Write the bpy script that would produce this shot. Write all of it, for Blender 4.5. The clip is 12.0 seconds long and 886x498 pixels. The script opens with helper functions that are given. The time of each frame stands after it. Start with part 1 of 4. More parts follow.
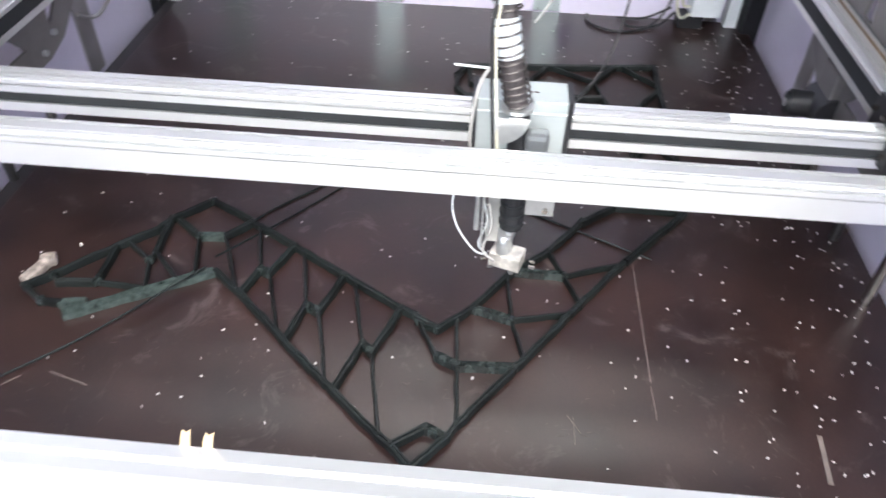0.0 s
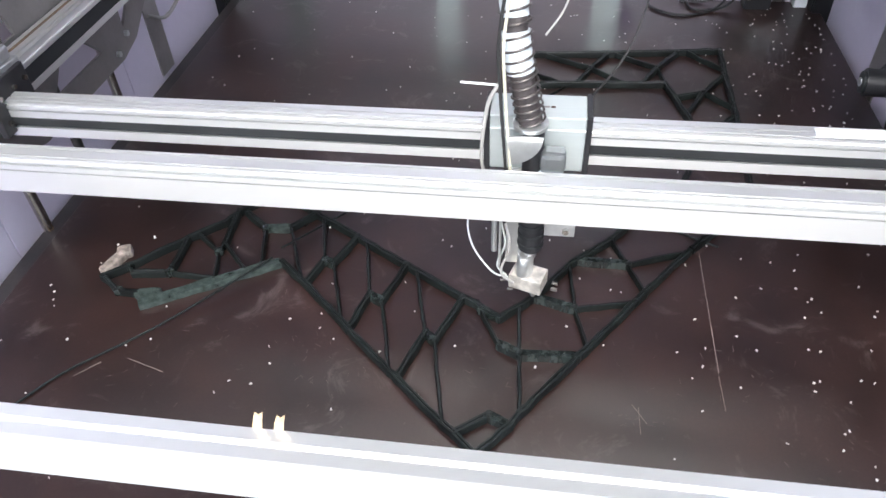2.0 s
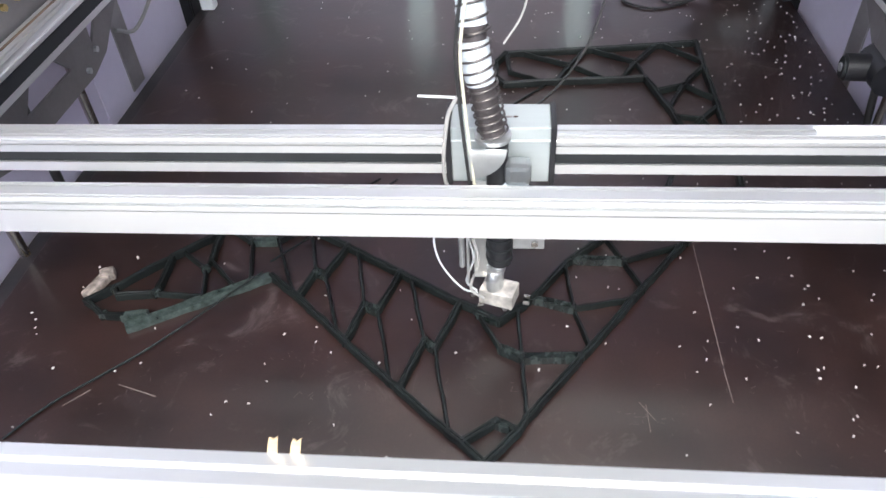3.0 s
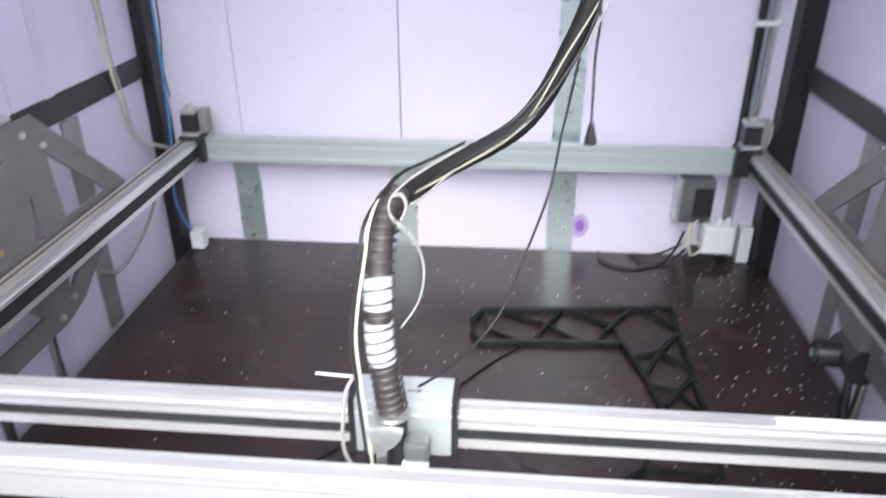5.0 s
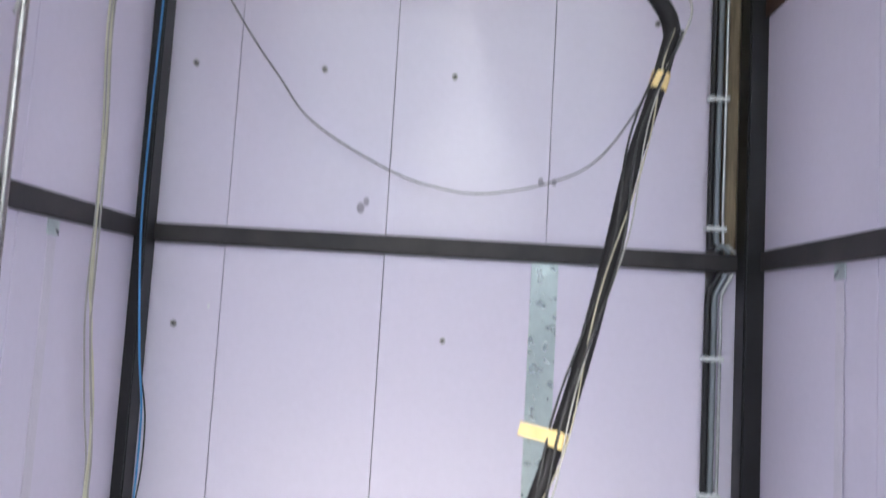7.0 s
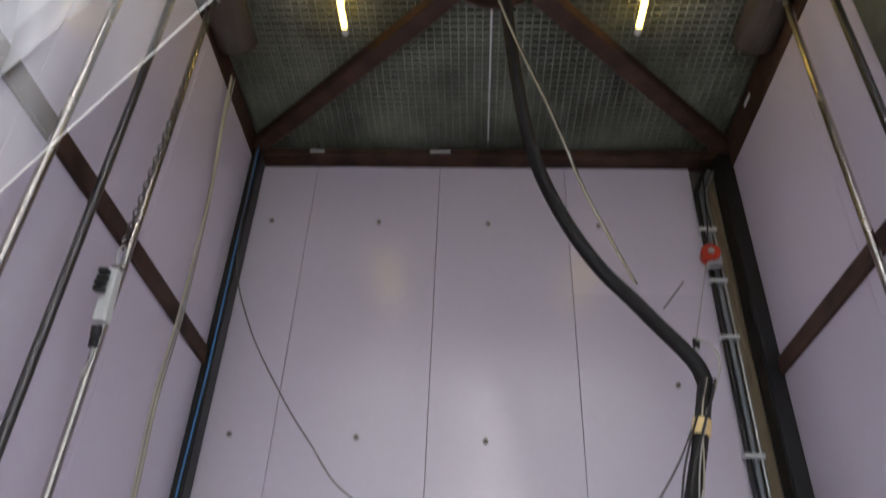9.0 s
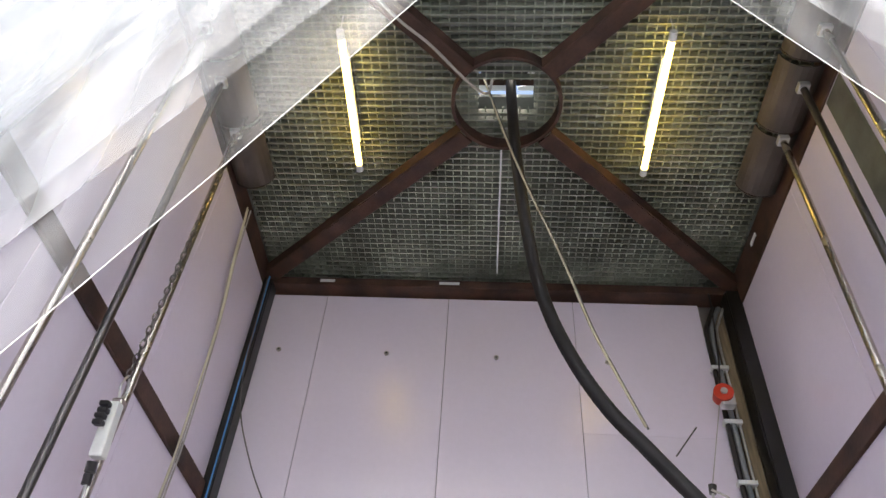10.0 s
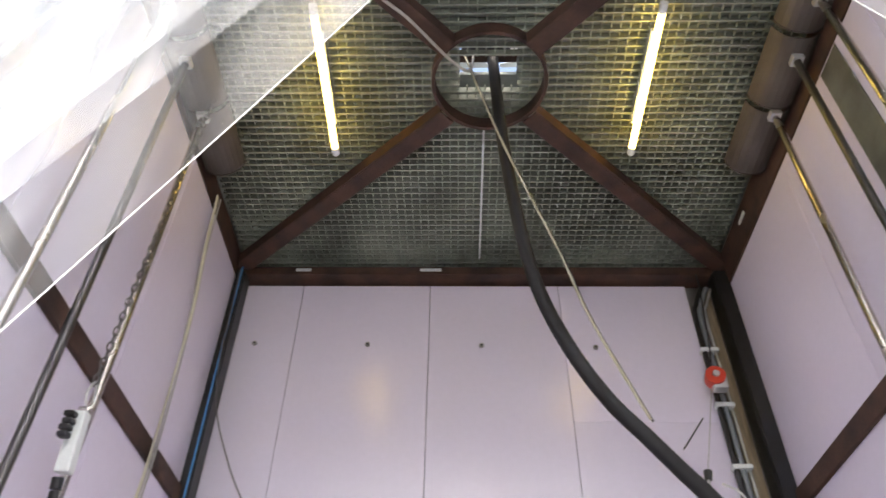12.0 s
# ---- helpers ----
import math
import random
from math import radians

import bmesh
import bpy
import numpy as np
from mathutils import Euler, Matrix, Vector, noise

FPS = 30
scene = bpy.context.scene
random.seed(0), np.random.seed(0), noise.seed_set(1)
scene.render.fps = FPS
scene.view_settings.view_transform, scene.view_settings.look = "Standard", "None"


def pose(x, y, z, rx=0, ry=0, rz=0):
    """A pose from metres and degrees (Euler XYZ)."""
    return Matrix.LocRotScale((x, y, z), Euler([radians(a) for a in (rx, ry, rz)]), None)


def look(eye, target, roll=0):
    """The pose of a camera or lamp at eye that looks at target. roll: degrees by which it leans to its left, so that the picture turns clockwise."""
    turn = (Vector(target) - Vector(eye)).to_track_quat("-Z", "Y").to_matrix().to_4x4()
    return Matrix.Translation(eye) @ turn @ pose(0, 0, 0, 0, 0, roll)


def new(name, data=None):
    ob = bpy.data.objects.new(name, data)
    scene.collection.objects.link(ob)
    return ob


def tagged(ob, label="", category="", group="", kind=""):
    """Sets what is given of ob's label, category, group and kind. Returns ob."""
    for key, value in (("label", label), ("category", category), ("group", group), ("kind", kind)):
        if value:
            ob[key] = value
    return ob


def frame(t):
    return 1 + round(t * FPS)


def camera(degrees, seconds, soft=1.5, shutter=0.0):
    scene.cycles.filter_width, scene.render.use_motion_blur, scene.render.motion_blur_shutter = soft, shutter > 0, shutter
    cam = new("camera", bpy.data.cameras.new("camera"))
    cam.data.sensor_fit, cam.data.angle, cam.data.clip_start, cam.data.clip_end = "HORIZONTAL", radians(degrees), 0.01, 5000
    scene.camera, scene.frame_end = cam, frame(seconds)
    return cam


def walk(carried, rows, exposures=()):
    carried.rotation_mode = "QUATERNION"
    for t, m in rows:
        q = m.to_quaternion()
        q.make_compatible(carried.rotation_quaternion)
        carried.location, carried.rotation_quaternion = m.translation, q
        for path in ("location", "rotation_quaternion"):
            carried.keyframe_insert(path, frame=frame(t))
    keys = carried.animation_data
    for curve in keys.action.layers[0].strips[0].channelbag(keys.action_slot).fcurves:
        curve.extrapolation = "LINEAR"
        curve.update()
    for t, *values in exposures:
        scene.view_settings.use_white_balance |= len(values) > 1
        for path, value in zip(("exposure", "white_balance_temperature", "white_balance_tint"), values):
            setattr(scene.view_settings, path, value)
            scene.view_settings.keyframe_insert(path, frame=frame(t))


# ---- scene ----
cam = camera(62.3, 12.0, soft=1.5, shutter=0.5)
PATH = [
    (0, (0.4, 0.299, 1.182), (0.312, 1.781, -0.158), 2.0),
    (0.5, (0.376, 0.299, 1.183), (0.154, 1.756, -0.168), 2.9),
    (1, (0.398, 0.297, 1.182), (0.127, 1.745, -0.171), -1.1),
    (1.5, (0.398, 0.296, 1.184), (0.154, 1.745, -0.174), -0.9),
    (2, (0.396, 0.29, 1.18), (0.149, 1.741, -0.174), -2.7),
    (2.5, (0.335, 0.279, 1.172), (0.111, 1.737, -0.179), -5.2),
    (2.7, (0.336, 0.282, 1.166), (0.168, 1.746, -0.187), -4.0),
    (4.3, (0.443, 0.504, 1.195), (0.184, 1.961, -0.151), -1.4),
    (4.5, (0.445, 0.506, 1.222), (0.179, 2.066, -0.001), -2.8),
    (5, (0.39, 0.43, 1.278), (0.225, 2.209, 0.379), -0.3),
    (5.5, (0.353, 0.384, 1.337), (0.416, 2.26, 0.646), 1.3),
    (6, (0.33, 0.329, 1.39), (0.332, 2.292, 1.008), 1.2),
    (6.1, (0.323, 0.329, 1.392), (0.309, 2.303, 1.069), 1.6),
    (6.5, (0.288, 0.295, 1.422), (0.26, 2.292, 1.319), 1.9),
    (7, (0.274, 0.271, 1.464), (0.233, 2.264, 1.631), 3.3),
    (7.2, (0.256, 0.259, 1.438), (0.217, 2.233, 1.758), 2.6),
    (8.8, (0.191, 0.268, 1.375), (0.106, 1.983, 2.401), 2.2),
    (9, (0.185, 0.269, 1.377), (0.092, 1.92, 2.503), 2.5),
    (9.5, (0.192, 0.253, 1.4), (0.081, 1.762, 2.709), 2.3),
    (10, (0.188, 0.246, 1.406), (0.064, 1.683, 2.792), 4.7),
    (10.5, (0.182, 0.247, 1.409), (0.055, 1.7, 2.777), 3.9),
    (11, (0.17, 0.26, 1.414), (0.033, 1.731, 2.762), 3.4),
    (11.5, (0.142, 0.295, 1.45), (0.006, 1.767, 2.797), 2.9),
    (12, (0.128, 0.325, 1.502), (0.088, 1.797, 2.855), 1.1),
]
EXPOSURES = [(0.0, 1.95, 5700, 5), (2.7, 1.7, 5700, 5), (4.5, 1.85, 5700, 6), (6.0, 2.1, 5800, 6), (6.5, 1.95, 5850, 5), (7.2, 1.72, 5950, 4), (8.8, 1.1, 6400, 7), (9.5, 1.55, 6450, 7), (10.0, 1.95, 6550, 7), (12.0, 2.18, 6600, 7)]
walk(cam, [(t, look(eye, target, roll)) for t, eye, target, roll in PATH], EXPOSURES)

# ---- world and light ----
world = bpy.data.worlds.new("overcast_sky")
scene.world = world
world.use_nodes = True
wn, wl = world.node_tree.nodes, world.node_tree.links
sky = wn.new("ShaderNodeTexSky")
sky.sky_type, sky.sun_disc = "NISHITA", False
sky.sun_elevation, sky.sun_rotation = radians(51), radians(177)
sky.air_density, sky.dust_density = 0.8, 6.0
wl.new(sky.outputs[0], wn["Background"].inputs[0])
wn["Background"].inputs[1].default_value = 0.15
sun = new("sun", bpy.data.lights.new("sun", "SUN"))
sun.data.energy, sun.data.angle, sun.data.color = 0.36, radians(110), (1.0, 0.97, 0.92)
sun.matrix_world = look((0.8, -7.2, 10.4), (0.3, 0.8, 0.5))


# ---- materials ----
def material(name, colour, rough=0.5, metal=0.0, vary=0.15, scale=8.0, bump=0.0, bump_scale=60.0, fine=0.08, fine_scale=90.0,
             stretch=(1, 1, 1), tint=None, rand=0.0, spec=0.5, patchy=1.0):
    m = bpy.data.materials.new(name)
    m.use_nodes = True
    n, l = m.node_tree.nodes, m.node_tree.links
    b = n["Principled BSDF"]
    b.inputs["Roughness"].default_value, b.inputs["Metallic"].default_value = rough, metal
    b.inputs["Specular IOR Level"].default_value = spec
    co = n.new("ShaderNodeTexCoord")
    mp = n.new("ShaderNodeMapping")
    mp.inputs["Scale"].default_value = stretch
    l.new(co.outputs["Object"], mp.inputs[0])
    big = n.new("ShaderNodeTexNoise")
    big.inputs["Scale"].default_value, big.inputs["Detail"].default_value = scale, 4
    l.new(mp.outputs[0], big.inputs["Vector"])
    small = n.new("ShaderNodeTexNoise")
    small.inputs["Scale"].default_value, small.inputs["Detail"].default_value = fine_scale, 3
    l.new(mp.outputs[0], small.inputs["Vector"])
    lo = [c * (1 - vary) for c in colour]
    hi = list(tint) if tint else [min(1.0, c * (1 + vary)) for c in colour]
    ramp = n.new("ShaderNodeValToRGB")
    ramp.color_ramp.elements[0].position, ramp.color_ramp.elements[1].position = 0.32, 0.7
    ramp.color_ramp.elements[0].color, ramp.color_ramp.elements[1].color = (*lo, 1), (*hi, 1)
    l.new(big.outputs["Fac"], ramp.inputs[0])
    mix = n.new("ShaderNodeMix")
    mix.data_type, mix.blend_type = "RGBA", "MULTIPLY"
    mix.inputs["Factor"].default_value = 1.0
    l.new(ramp.outputs[0], mix.inputs["A"])
    r2 = n.new("ShaderNodeMapRange")
    r2.inputs["To Min"].default_value, r2.inputs["To Max"].default_value = 1 - fine, 1 + fine
    l.new(small.outputs["Fac"], r2.inputs["Value"])
    out = r2.outputs[0]
    if rand:
        info = n.new("ShaderNodeObjectInfo")
        r3 = n.new("ShaderNodeMapRange")
        r3.inputs["To Min"].default_value, r3.inputs["To Max"].default_value = 1 - rand, 1 + rand
        l.new(info.outputs["Random"], r3.inputs["Value"])
        mu = n.new("ShaderNodeMath")
        mu.operation = "MULTIPLY"
        l.new(r3.outputs[0], mu.inputs[0])
        l.new(out, mu.inputs[1])
        out = mu.outputs[0]
    l.new(out, mix.inputs["B"])
    l.new(mix.outputs["Result"], b.inputs["Base Color"])
    rr = n.new("ShaderNodeMapRange")
    rr.inputs["To Min"].default_value, rr.inputs["To Max"].default_value = max(0.02, rough - 0.08 * patchy), min(1, rough + 0.1 * patchy)
    l.new(big.outputs["Fac"], rr.inputs["Value"])
    l.new(rr.outputs[0], b.inputs["Roughness"])
    if bump:
        bn = n.new("ShaderNodeTexNoise")
        bn.inputs["Scale"].default_value, bn.inputs["Detail"].default_value = bump_scale, 4
        l.new(mp.outputs[0], bn.inputs["Vector"])
        bp = n.new("ShaderNodeBump")
        bp.inputs["Strength"].default_value, bp.inputs["Distance"].default_value = bump, 0.004
        l.new(bn.outputs["Fac"], bp.inputs["Height"])
        l.new(bp.outputs[0], b.inputs["Normal"])
    return m


def glowing(name, colour, strength):
    m = bpy.data.materials.new(name)
    m.use_nodes = True
    b = m.node_tree.nodes["Principled BSDF"]
    b.inputs["Base Color"].default_value = (0.9, 0.88, 0.8, 1)
    b.inputs["Emission Color"].default_value, b.inputs["Emission Strength"].default_value = (*colour, 1), strength
    return m


FOAM = material("lilac_foam_board", (0.79, 0.738, 0.865), 0.20, spec=0.85, vary=0.010, scale=0.9, bump=0.05, bump_scale=6, fine=0.03,
                fine_scale=40, rand=0.03, patchy=0.15)
BED = material("brown_film_plywood", (0.0175, 0.0092, 0.0080), 0.31, vary=0.35, scale=5, bump=0.05, bump_scale=40, fine=0.3, fine_scale=160,
               tint=(0.028, 0.0140, 0.0115), spec=0.62)


def dusty(m, colour, scale, lo, hi, amount):
    """Adds chalky patches to a material's base colour."""
    n, l = m.node_tree.nodes, m.node_tree.links
    b = n["Principled BSDF"]
    old = b.inputs["Base Color"].links[0].from_socket
    co, nz, rg, mix = n.new("ShaderNodeTexCoord"), n.new("ShaderNodeTexNoise"), n.new("ShaderNodeMapRange"), n.new("ShaderNodeMix")
    nz.inputs["Scale"].default_value, nz.inputs["Detail"].default_value, nz.inputs["Distortion"].default_value = scale, 9, 1.2
    nz.inputs["Roughness"].default_value = 0.72
    rg.inputs["From Min"].default_value, rg.inputs["From Max"].default_value, rg.inputs["To Max"].default_value = lo, hi, amount
    mix.data_type = "RGBA"
    l.new(co.outputs["Object"], nz.inputs["Vector"])
    l.new(nz.outputs["Fac"], rg.inputs["Value"])
    l.new(rg.outputs[0], mix.inputs["Factor"])
    l.new(old, mix.inputs["A"])
    mix.inputs["B"].default_value = (*colour, 1)
    l.new(mix.outputs["Result"], b.inputs["Base Color"])


dusty(BED, (0.26, 0.22, 0.21), 7.0, 0.56, 0.95, 0.6)
PLYEDGE = material("plywood_edge", (0.62, 0.47, 0.27), 0.7, vary=0.2, scale=30, stretch=(1, 1, 30))
ALU = material("anodised_aluminium", (0.85, 0.86, 0.845), 0.30, 0.76, vary=0.015, scale=4, fine=0.012, fine_scale=200, stretch=(0.06, 1, 1), patchy=0.1)
ALU_Y = material("anodised_rail", (0.80, 0.80, 0.78), 0.34, 0.8, vary=0.08, scale=4, fine=0.08, fine_scale=200, stretch=(1, 0.06, 1))
# matt finish; colour also darkened for the weaker light on the rear beam
DIMALU = material("matt_dimmed_aluminium", (0.56, 0.61, 0.60), 0.42, 0.45, vary=0.06, scale=4, fine=0.05, fine_scale=200, stretch=(0.06, 1, 1))
GREASE = material("dry_brown_grease", (0.20, 0.14, 0.085), 0.6, vary=0.4, scale=30, stretch=(1, 0.15, 1))
DUSTY = material("dusty_plastic_lump", (0.27, 0.23, 0.20), 0.7, vary=0.5, scale=60, bump=0.6, bump_scale=90)
DARKBOX = material("dark_grey_enamel", (0.22, 0.23, 0.235), 0.28, 0.6, vary=0.2)
ALUSLOT = material("slot_aluminium", (0.42, 0.44, 0.44), 0.45, 0.8)
BLACK = material("black_rubber_belt", (0.018, 0.020, 0.021), 0.6, vary=0.3)
BLACKPL = material("black_plastic", (0.020, 0.020, 0.022), 0.4, vary=0.2, bump=0.05)
STEEL = material("dark_painted_steel", (0.030, 0.029, 0.031), 0.5, 0.0, vary=0.35, scale=7, bump=0.15, tint=(0.050, 0.044, 0.042))
POSTBLACK = material("black_gloss_paint", (0.009, 0.009, 0.010), 0.42, vary=0.3, scale=9, bump=0.1)
RUST = material("rusty_brown_steel", (0.060, 0.030, 0.022), 0.65, 0.0, vary=0.5, scale=9, bump=0.3, tint=(0.10, 0.050, 0.032), fine=0.25)
PLATE = material("laser_cut_steel_plate", (0.25, 0.235, 0.225), 0.5, 0.5, vary=0.15, scale=5, bump=0.06, fine=0.08)
STRAP = material("grey_flat_steel", (0.34, 0.32, 0.31), 0.5, 0.5, vary=0.2, scale=6, bump=0.05)
ROD = material("polished_steel_rod", (0.46, 0.43, 0.39), 0.24, 1.0, vary=0.08, scale=10)
DARKROD = material("dark_steel_rod", (0.12, 0.115, 0.11), 0.34, 0.9, vary=0.15, scale=10)
GALV = material("galvanised_strip", (0.60, 0.68, 0.67), 0.28, 0.75, vary=0.06, scale=25, fine=0.05)
GRATE = material("galvanised_grating", (0.36, 0.39, 0.32), 0.5, 0.4, vary=0.35, scale=4, fine=0.2)
ROOF = material("roof_sheet", (0.27, 0.30, 0.275), 0.7, vary=0.3, scale=5)
COILWIRE = material("dull_spring_wire", (0.11, 0.10, 0.095), 0.4, 0.6, vary=0.2)
HOSE = material("black_ribbed_hose", (0.014, 0.013, 0.014), 0.62, spec=0.3, vary=0.3, scale=20, bump=0.1)
MESHHOSE = material("brown_grey_sleeve", (0.058, 0.049, 0.048), 0.6, vary=0.25, scale=30, bump=0.3, bump_scale=200)
WHITETAPE = material("white_cloth_tape", (0.62, 0.67, 0.68), 0.6, vary=0.08, scale=30, bump=0.2)
YELLOWTAPE = material("masking_tape", (0.76, 0.58, 0.26), 0.6, vary=0.1, scale=30, bump=0.2)
CABLE_G = material("grey_cable", (0.38, 0.37, 0.345), 0.5, vary=0.1)
CABLE_Y = material("cream_cable", (0.62, 0.60, 0.46), 0.5, vary=0.1)
TWIN = material("dull_cream_cable", (0.40, 0.37, 0.27), 0.5, vary=0.15)
CABLE_B = material("blue_cable", (0.08, 0.28, 0.58), 0.45, vary=0.1)
CABLE_K = material("black_cable", (0.02, 0.02, 0.02), 0.5, vary=0.1)
PRINT = material("black_recycled_plastic", (0.006, 0.0075, 0.0075), 0.45, vary=0.4, scale=14, bump=0.35, bump_scale=120, tint=(0.012, 0.016, 0.015), spec=0.3)
PRINTG = material("greenish_plastic_strip", (0.008, 0.011, 0.0105), 0.26, vary=0.5, scale=60, bump=0.6, bump_scale=120, tint=(0.034, 0.044, 0.041), stretch=(1, 1, 0.3))
STRIPG = material("pale_green_grey_strip", (0.020, 0.030, 0.027), 0.30, vary=0.4, scale=70, bump=0.5, bump_scale=140, tint=(0.062, 0.082, 0.074))
CHIP = material("pale_plastic_chip", (0.58, 0.56, 0.53), 0.6, vary=0.1)
SCRATCH = material("worn_scratch", (0.17, 0.14, 0.122), 0.7, vary=0.3, scale=20)
SCUFF = material("chalky_scuff", (0.085, 0.068, 0.064), 0.8, vary=0.4, scale=20)
WHITEPL = material("white_plastic", (0.74, 0.77, 0.76), 0.45, vary=0.05)
RED = material("red_plastic", (0.55, 0.045, 0.02), 0.4, vary=0.1)
ZINC = material("zinc_plated_steel", (0.62, 0.63, 0.62), 0.35, 0.8, vary=0.15, scale=20)
BRASS = material("brass_bolt", (0.55, 0.42, 0.18), 0.35, 0.9, vary=0.15)
PALEBLUE = material("pale_blue_plastic", (0.55, 0.63, 0.66), 0.4, vary=0.1)
MOTORSIL = material("motor_silver", (0.55, 0.56, 0.56), 0.4, 0.7)
CONCRETE = material("concrete_yard", (0.30, 0.29, 0.28), 0.85, vary=0.12, scale=6, bump=0.3)
TUBE = glowing("fluorescent_glow", (1.0, 0.66, 0.14), 3.8)
PIPE = material("grey_conduit", (0.25, 0.28, 0.30), 0.45, 0.3, vary=0.1)
HALO = material("faded_purple_stain", (0.50, 0.40, 0.66), 0.5, vary=0.1)
WIRE = material("dark_grey_wire", (0.12, 0.115, 0.115), 0.5, vary=0.1)
PURPLE = material("purple_marker_stain", (0.30, 0.15, 0.52), 0.6, vary=0.2)
GREYSTAIN = material("grey_stain", (0.34, 0.31, 0.38), 0.6, vary=0.2)


# ---- mesh helpers ----
def mesh_object(name, bm, mat, smooth=False):
    me = bpy.data.meshes.new(name)
    bmesh.ops.recalc_face_normals(bm, faces=bm.faces)
    bm.to_mesh(me)
    bm.free()
    me.materials.append(mat)
    if smooth:
        for p in me.polygons:
            p.use_smooth = True
        me.set_sharp_from_angle(angle=radians(40))
    return new(name, me)


def part(name, bm, mat, parent=None, label="", smooth=False):
    ob = mesh_object(name, bm, mat, smooth)
    if parent is not None:
        ob.parent = parent
    if label:
        tagged(ob, label)
    return ob


def thing(name, place, label, category, group="", kind=""):
    ob = new(name)
    ob.location = place
    ob.empty_display_size = 0.05
    return tagged(ob, label, category, group, kind)


def box(size, at=(0, 0, 0), bevel=0.0, turn=(0, 0, 0), bm=None):
    """A bevelled block with the given size, centred on at."""
    b = bmesh.new()
    bmesh.ops.create_cube(b, size=1)
    bmesh.ops.scale(b, vec=size, verts=b.verts)
    if bevel:
        bmesh.ops.bevel(b, geom=list(b.edges), offset=bevel, segments=2, profile=0.6, affect="EDGES")
    bmesh.ops.transform(b, matrix=pose(*at, *turn), verts=b.verts)
    return merge(bm, b)


def merge(bm, b):
    if bm is None:
        return b
    me = bpy.data.meshes.new("tmp")
    b.to_mesh(me)
    b.free()
    bm.from_mesh(me)
    bpy.data.meshes.remove(me)
    return bm


def span(lo, hi, bevel=0.0, bm=None):
    """A block from corner lo to corner hi."""
    size = [b - a for a, b in zip(lo, hi)]
    return box(size, [(a + b) / 2 for a, b in zip(lo, hi)], bevel, bm=bm)


def rod(a, b, r, seg=16, bm=None, r2=None):
    a, b = Vector(a), Vector(b)
    c = bmesh.new()
    bmesh.ops.create_cone(c, cap_ends=True, segments=seg, radius1=r, radius2=r if r2 is None else r2, depth=(b - a).length)
    q = (b - a).to_track_quat("Z", "Y").to_matrix().to_4x4()
    bmesh.ops.transform(c, matrix=Matrix.Translation((a + b) / 2) @ q, verts=c.verts)
    return merge(bm, c)


def smooth_path(points, steps=8):
    """Catmull-Rom points through the given ones."""
    p = [Vector(q) for q in points]
    p = [2 * p[0] - p[1]] + p + [2 * p[-1] - p[-2]]
    out = []
    for i in range(1, len(p) - 2):
        for s in range(steps):
            t = s / steps
            a, b, c, d = p[i - 1:i + 3]
            out.append(0.5 * (2 * b + (c - a) * t + (2 * a - 5 * b + 4 * c - d) * t * t + (3 * b - a - 3 * c + d) * t ** 3))
    return out + [p[-2]]


def sweep(points, radius, seg=10, bm=None, ring=None):
    """A round tube along the points; radius is a number or a function of the point's index and share of the way."""
    b = bmesh.new()
    pts = [Vector(q) for q in points]
    up = Vector((0.31, 0.17, 0.93)).normalized()
    rows = []
    for i, q in enumerate(pts):
        d = (pts[min(i + 1, len(pts) - 1)] - pts[max(i - 1, 0)]).normalized()
        u = d.cross(up)
        if u.length < 1e-3:
            u = d.cross(Vector((1, 0, 0)))
        u.normalize()
        v = d.cross(u).normalized()
        r = radius(i, i / (len(pts) - 1)) if callable(radius) else radius
        rows.append([b.verts.new(q + r * (math.cos(2 * math.pi * k / seg) * u + math.sin(2 * math.pi * k / seg) * v)) for k in range(seg)])
    for r0, r1 in zip(rows, rows[1:]):
        for k in range(seg):
            b.faces.new((r0[k], r0[(k + 1) % seg], r1[(k + 1) % seg], r1[k]))
    b.faces.new(rows[0][::-1])
    b.faces.new(rows[-1])
    return merge(bm, b)


def cable(name, points, r, mat, label, steps=8, seg=8, category="cable", parent=None):
    bm = sweep(smooth_path(points, steps), r, seg)
    if parent is not None:
        return part(name, bm, mat, parent, label, True)
    ob = mesh_object(name, bm, mat, True)
    return tagged(ob, label, category)


def extrude(outline, lo, hi, axis="x", bevel=0.0):
    """A closed outline of (u, v) drawn out along an axis: x takes (y, z), y takes (x, z), z takes (x, y)."""
    b = bmesh.new()
    def put(u, v, w):
        return {"x": (w, u, v), "y": (u, w, v), "z": (u, v, w)}[axis]
    a = [b.verts.new(put(u, v, lo)) for u, v in outline]
    c = [b.verts.new(put(u, v, hi)) for u, v in outline]
    n = len(outline)
    b.faces.new(a)
    b.faces.new(c[::-1])
    for i in range(n):
        b.faces.new((a[i], a[(i + 1) % n], c[(i + 1) % n], c[i]))
    bmesh.ops.triangulate(b, faces=[f for f in b.faces if len(f.verts) > 4])
    if bevel:
        bmesh.ops.bevel(b, geom=[e for e in b.edges if e.calc_face_angle(0) > 0.5], offset=bevel, segments=1, affect="EDGES")
    return b


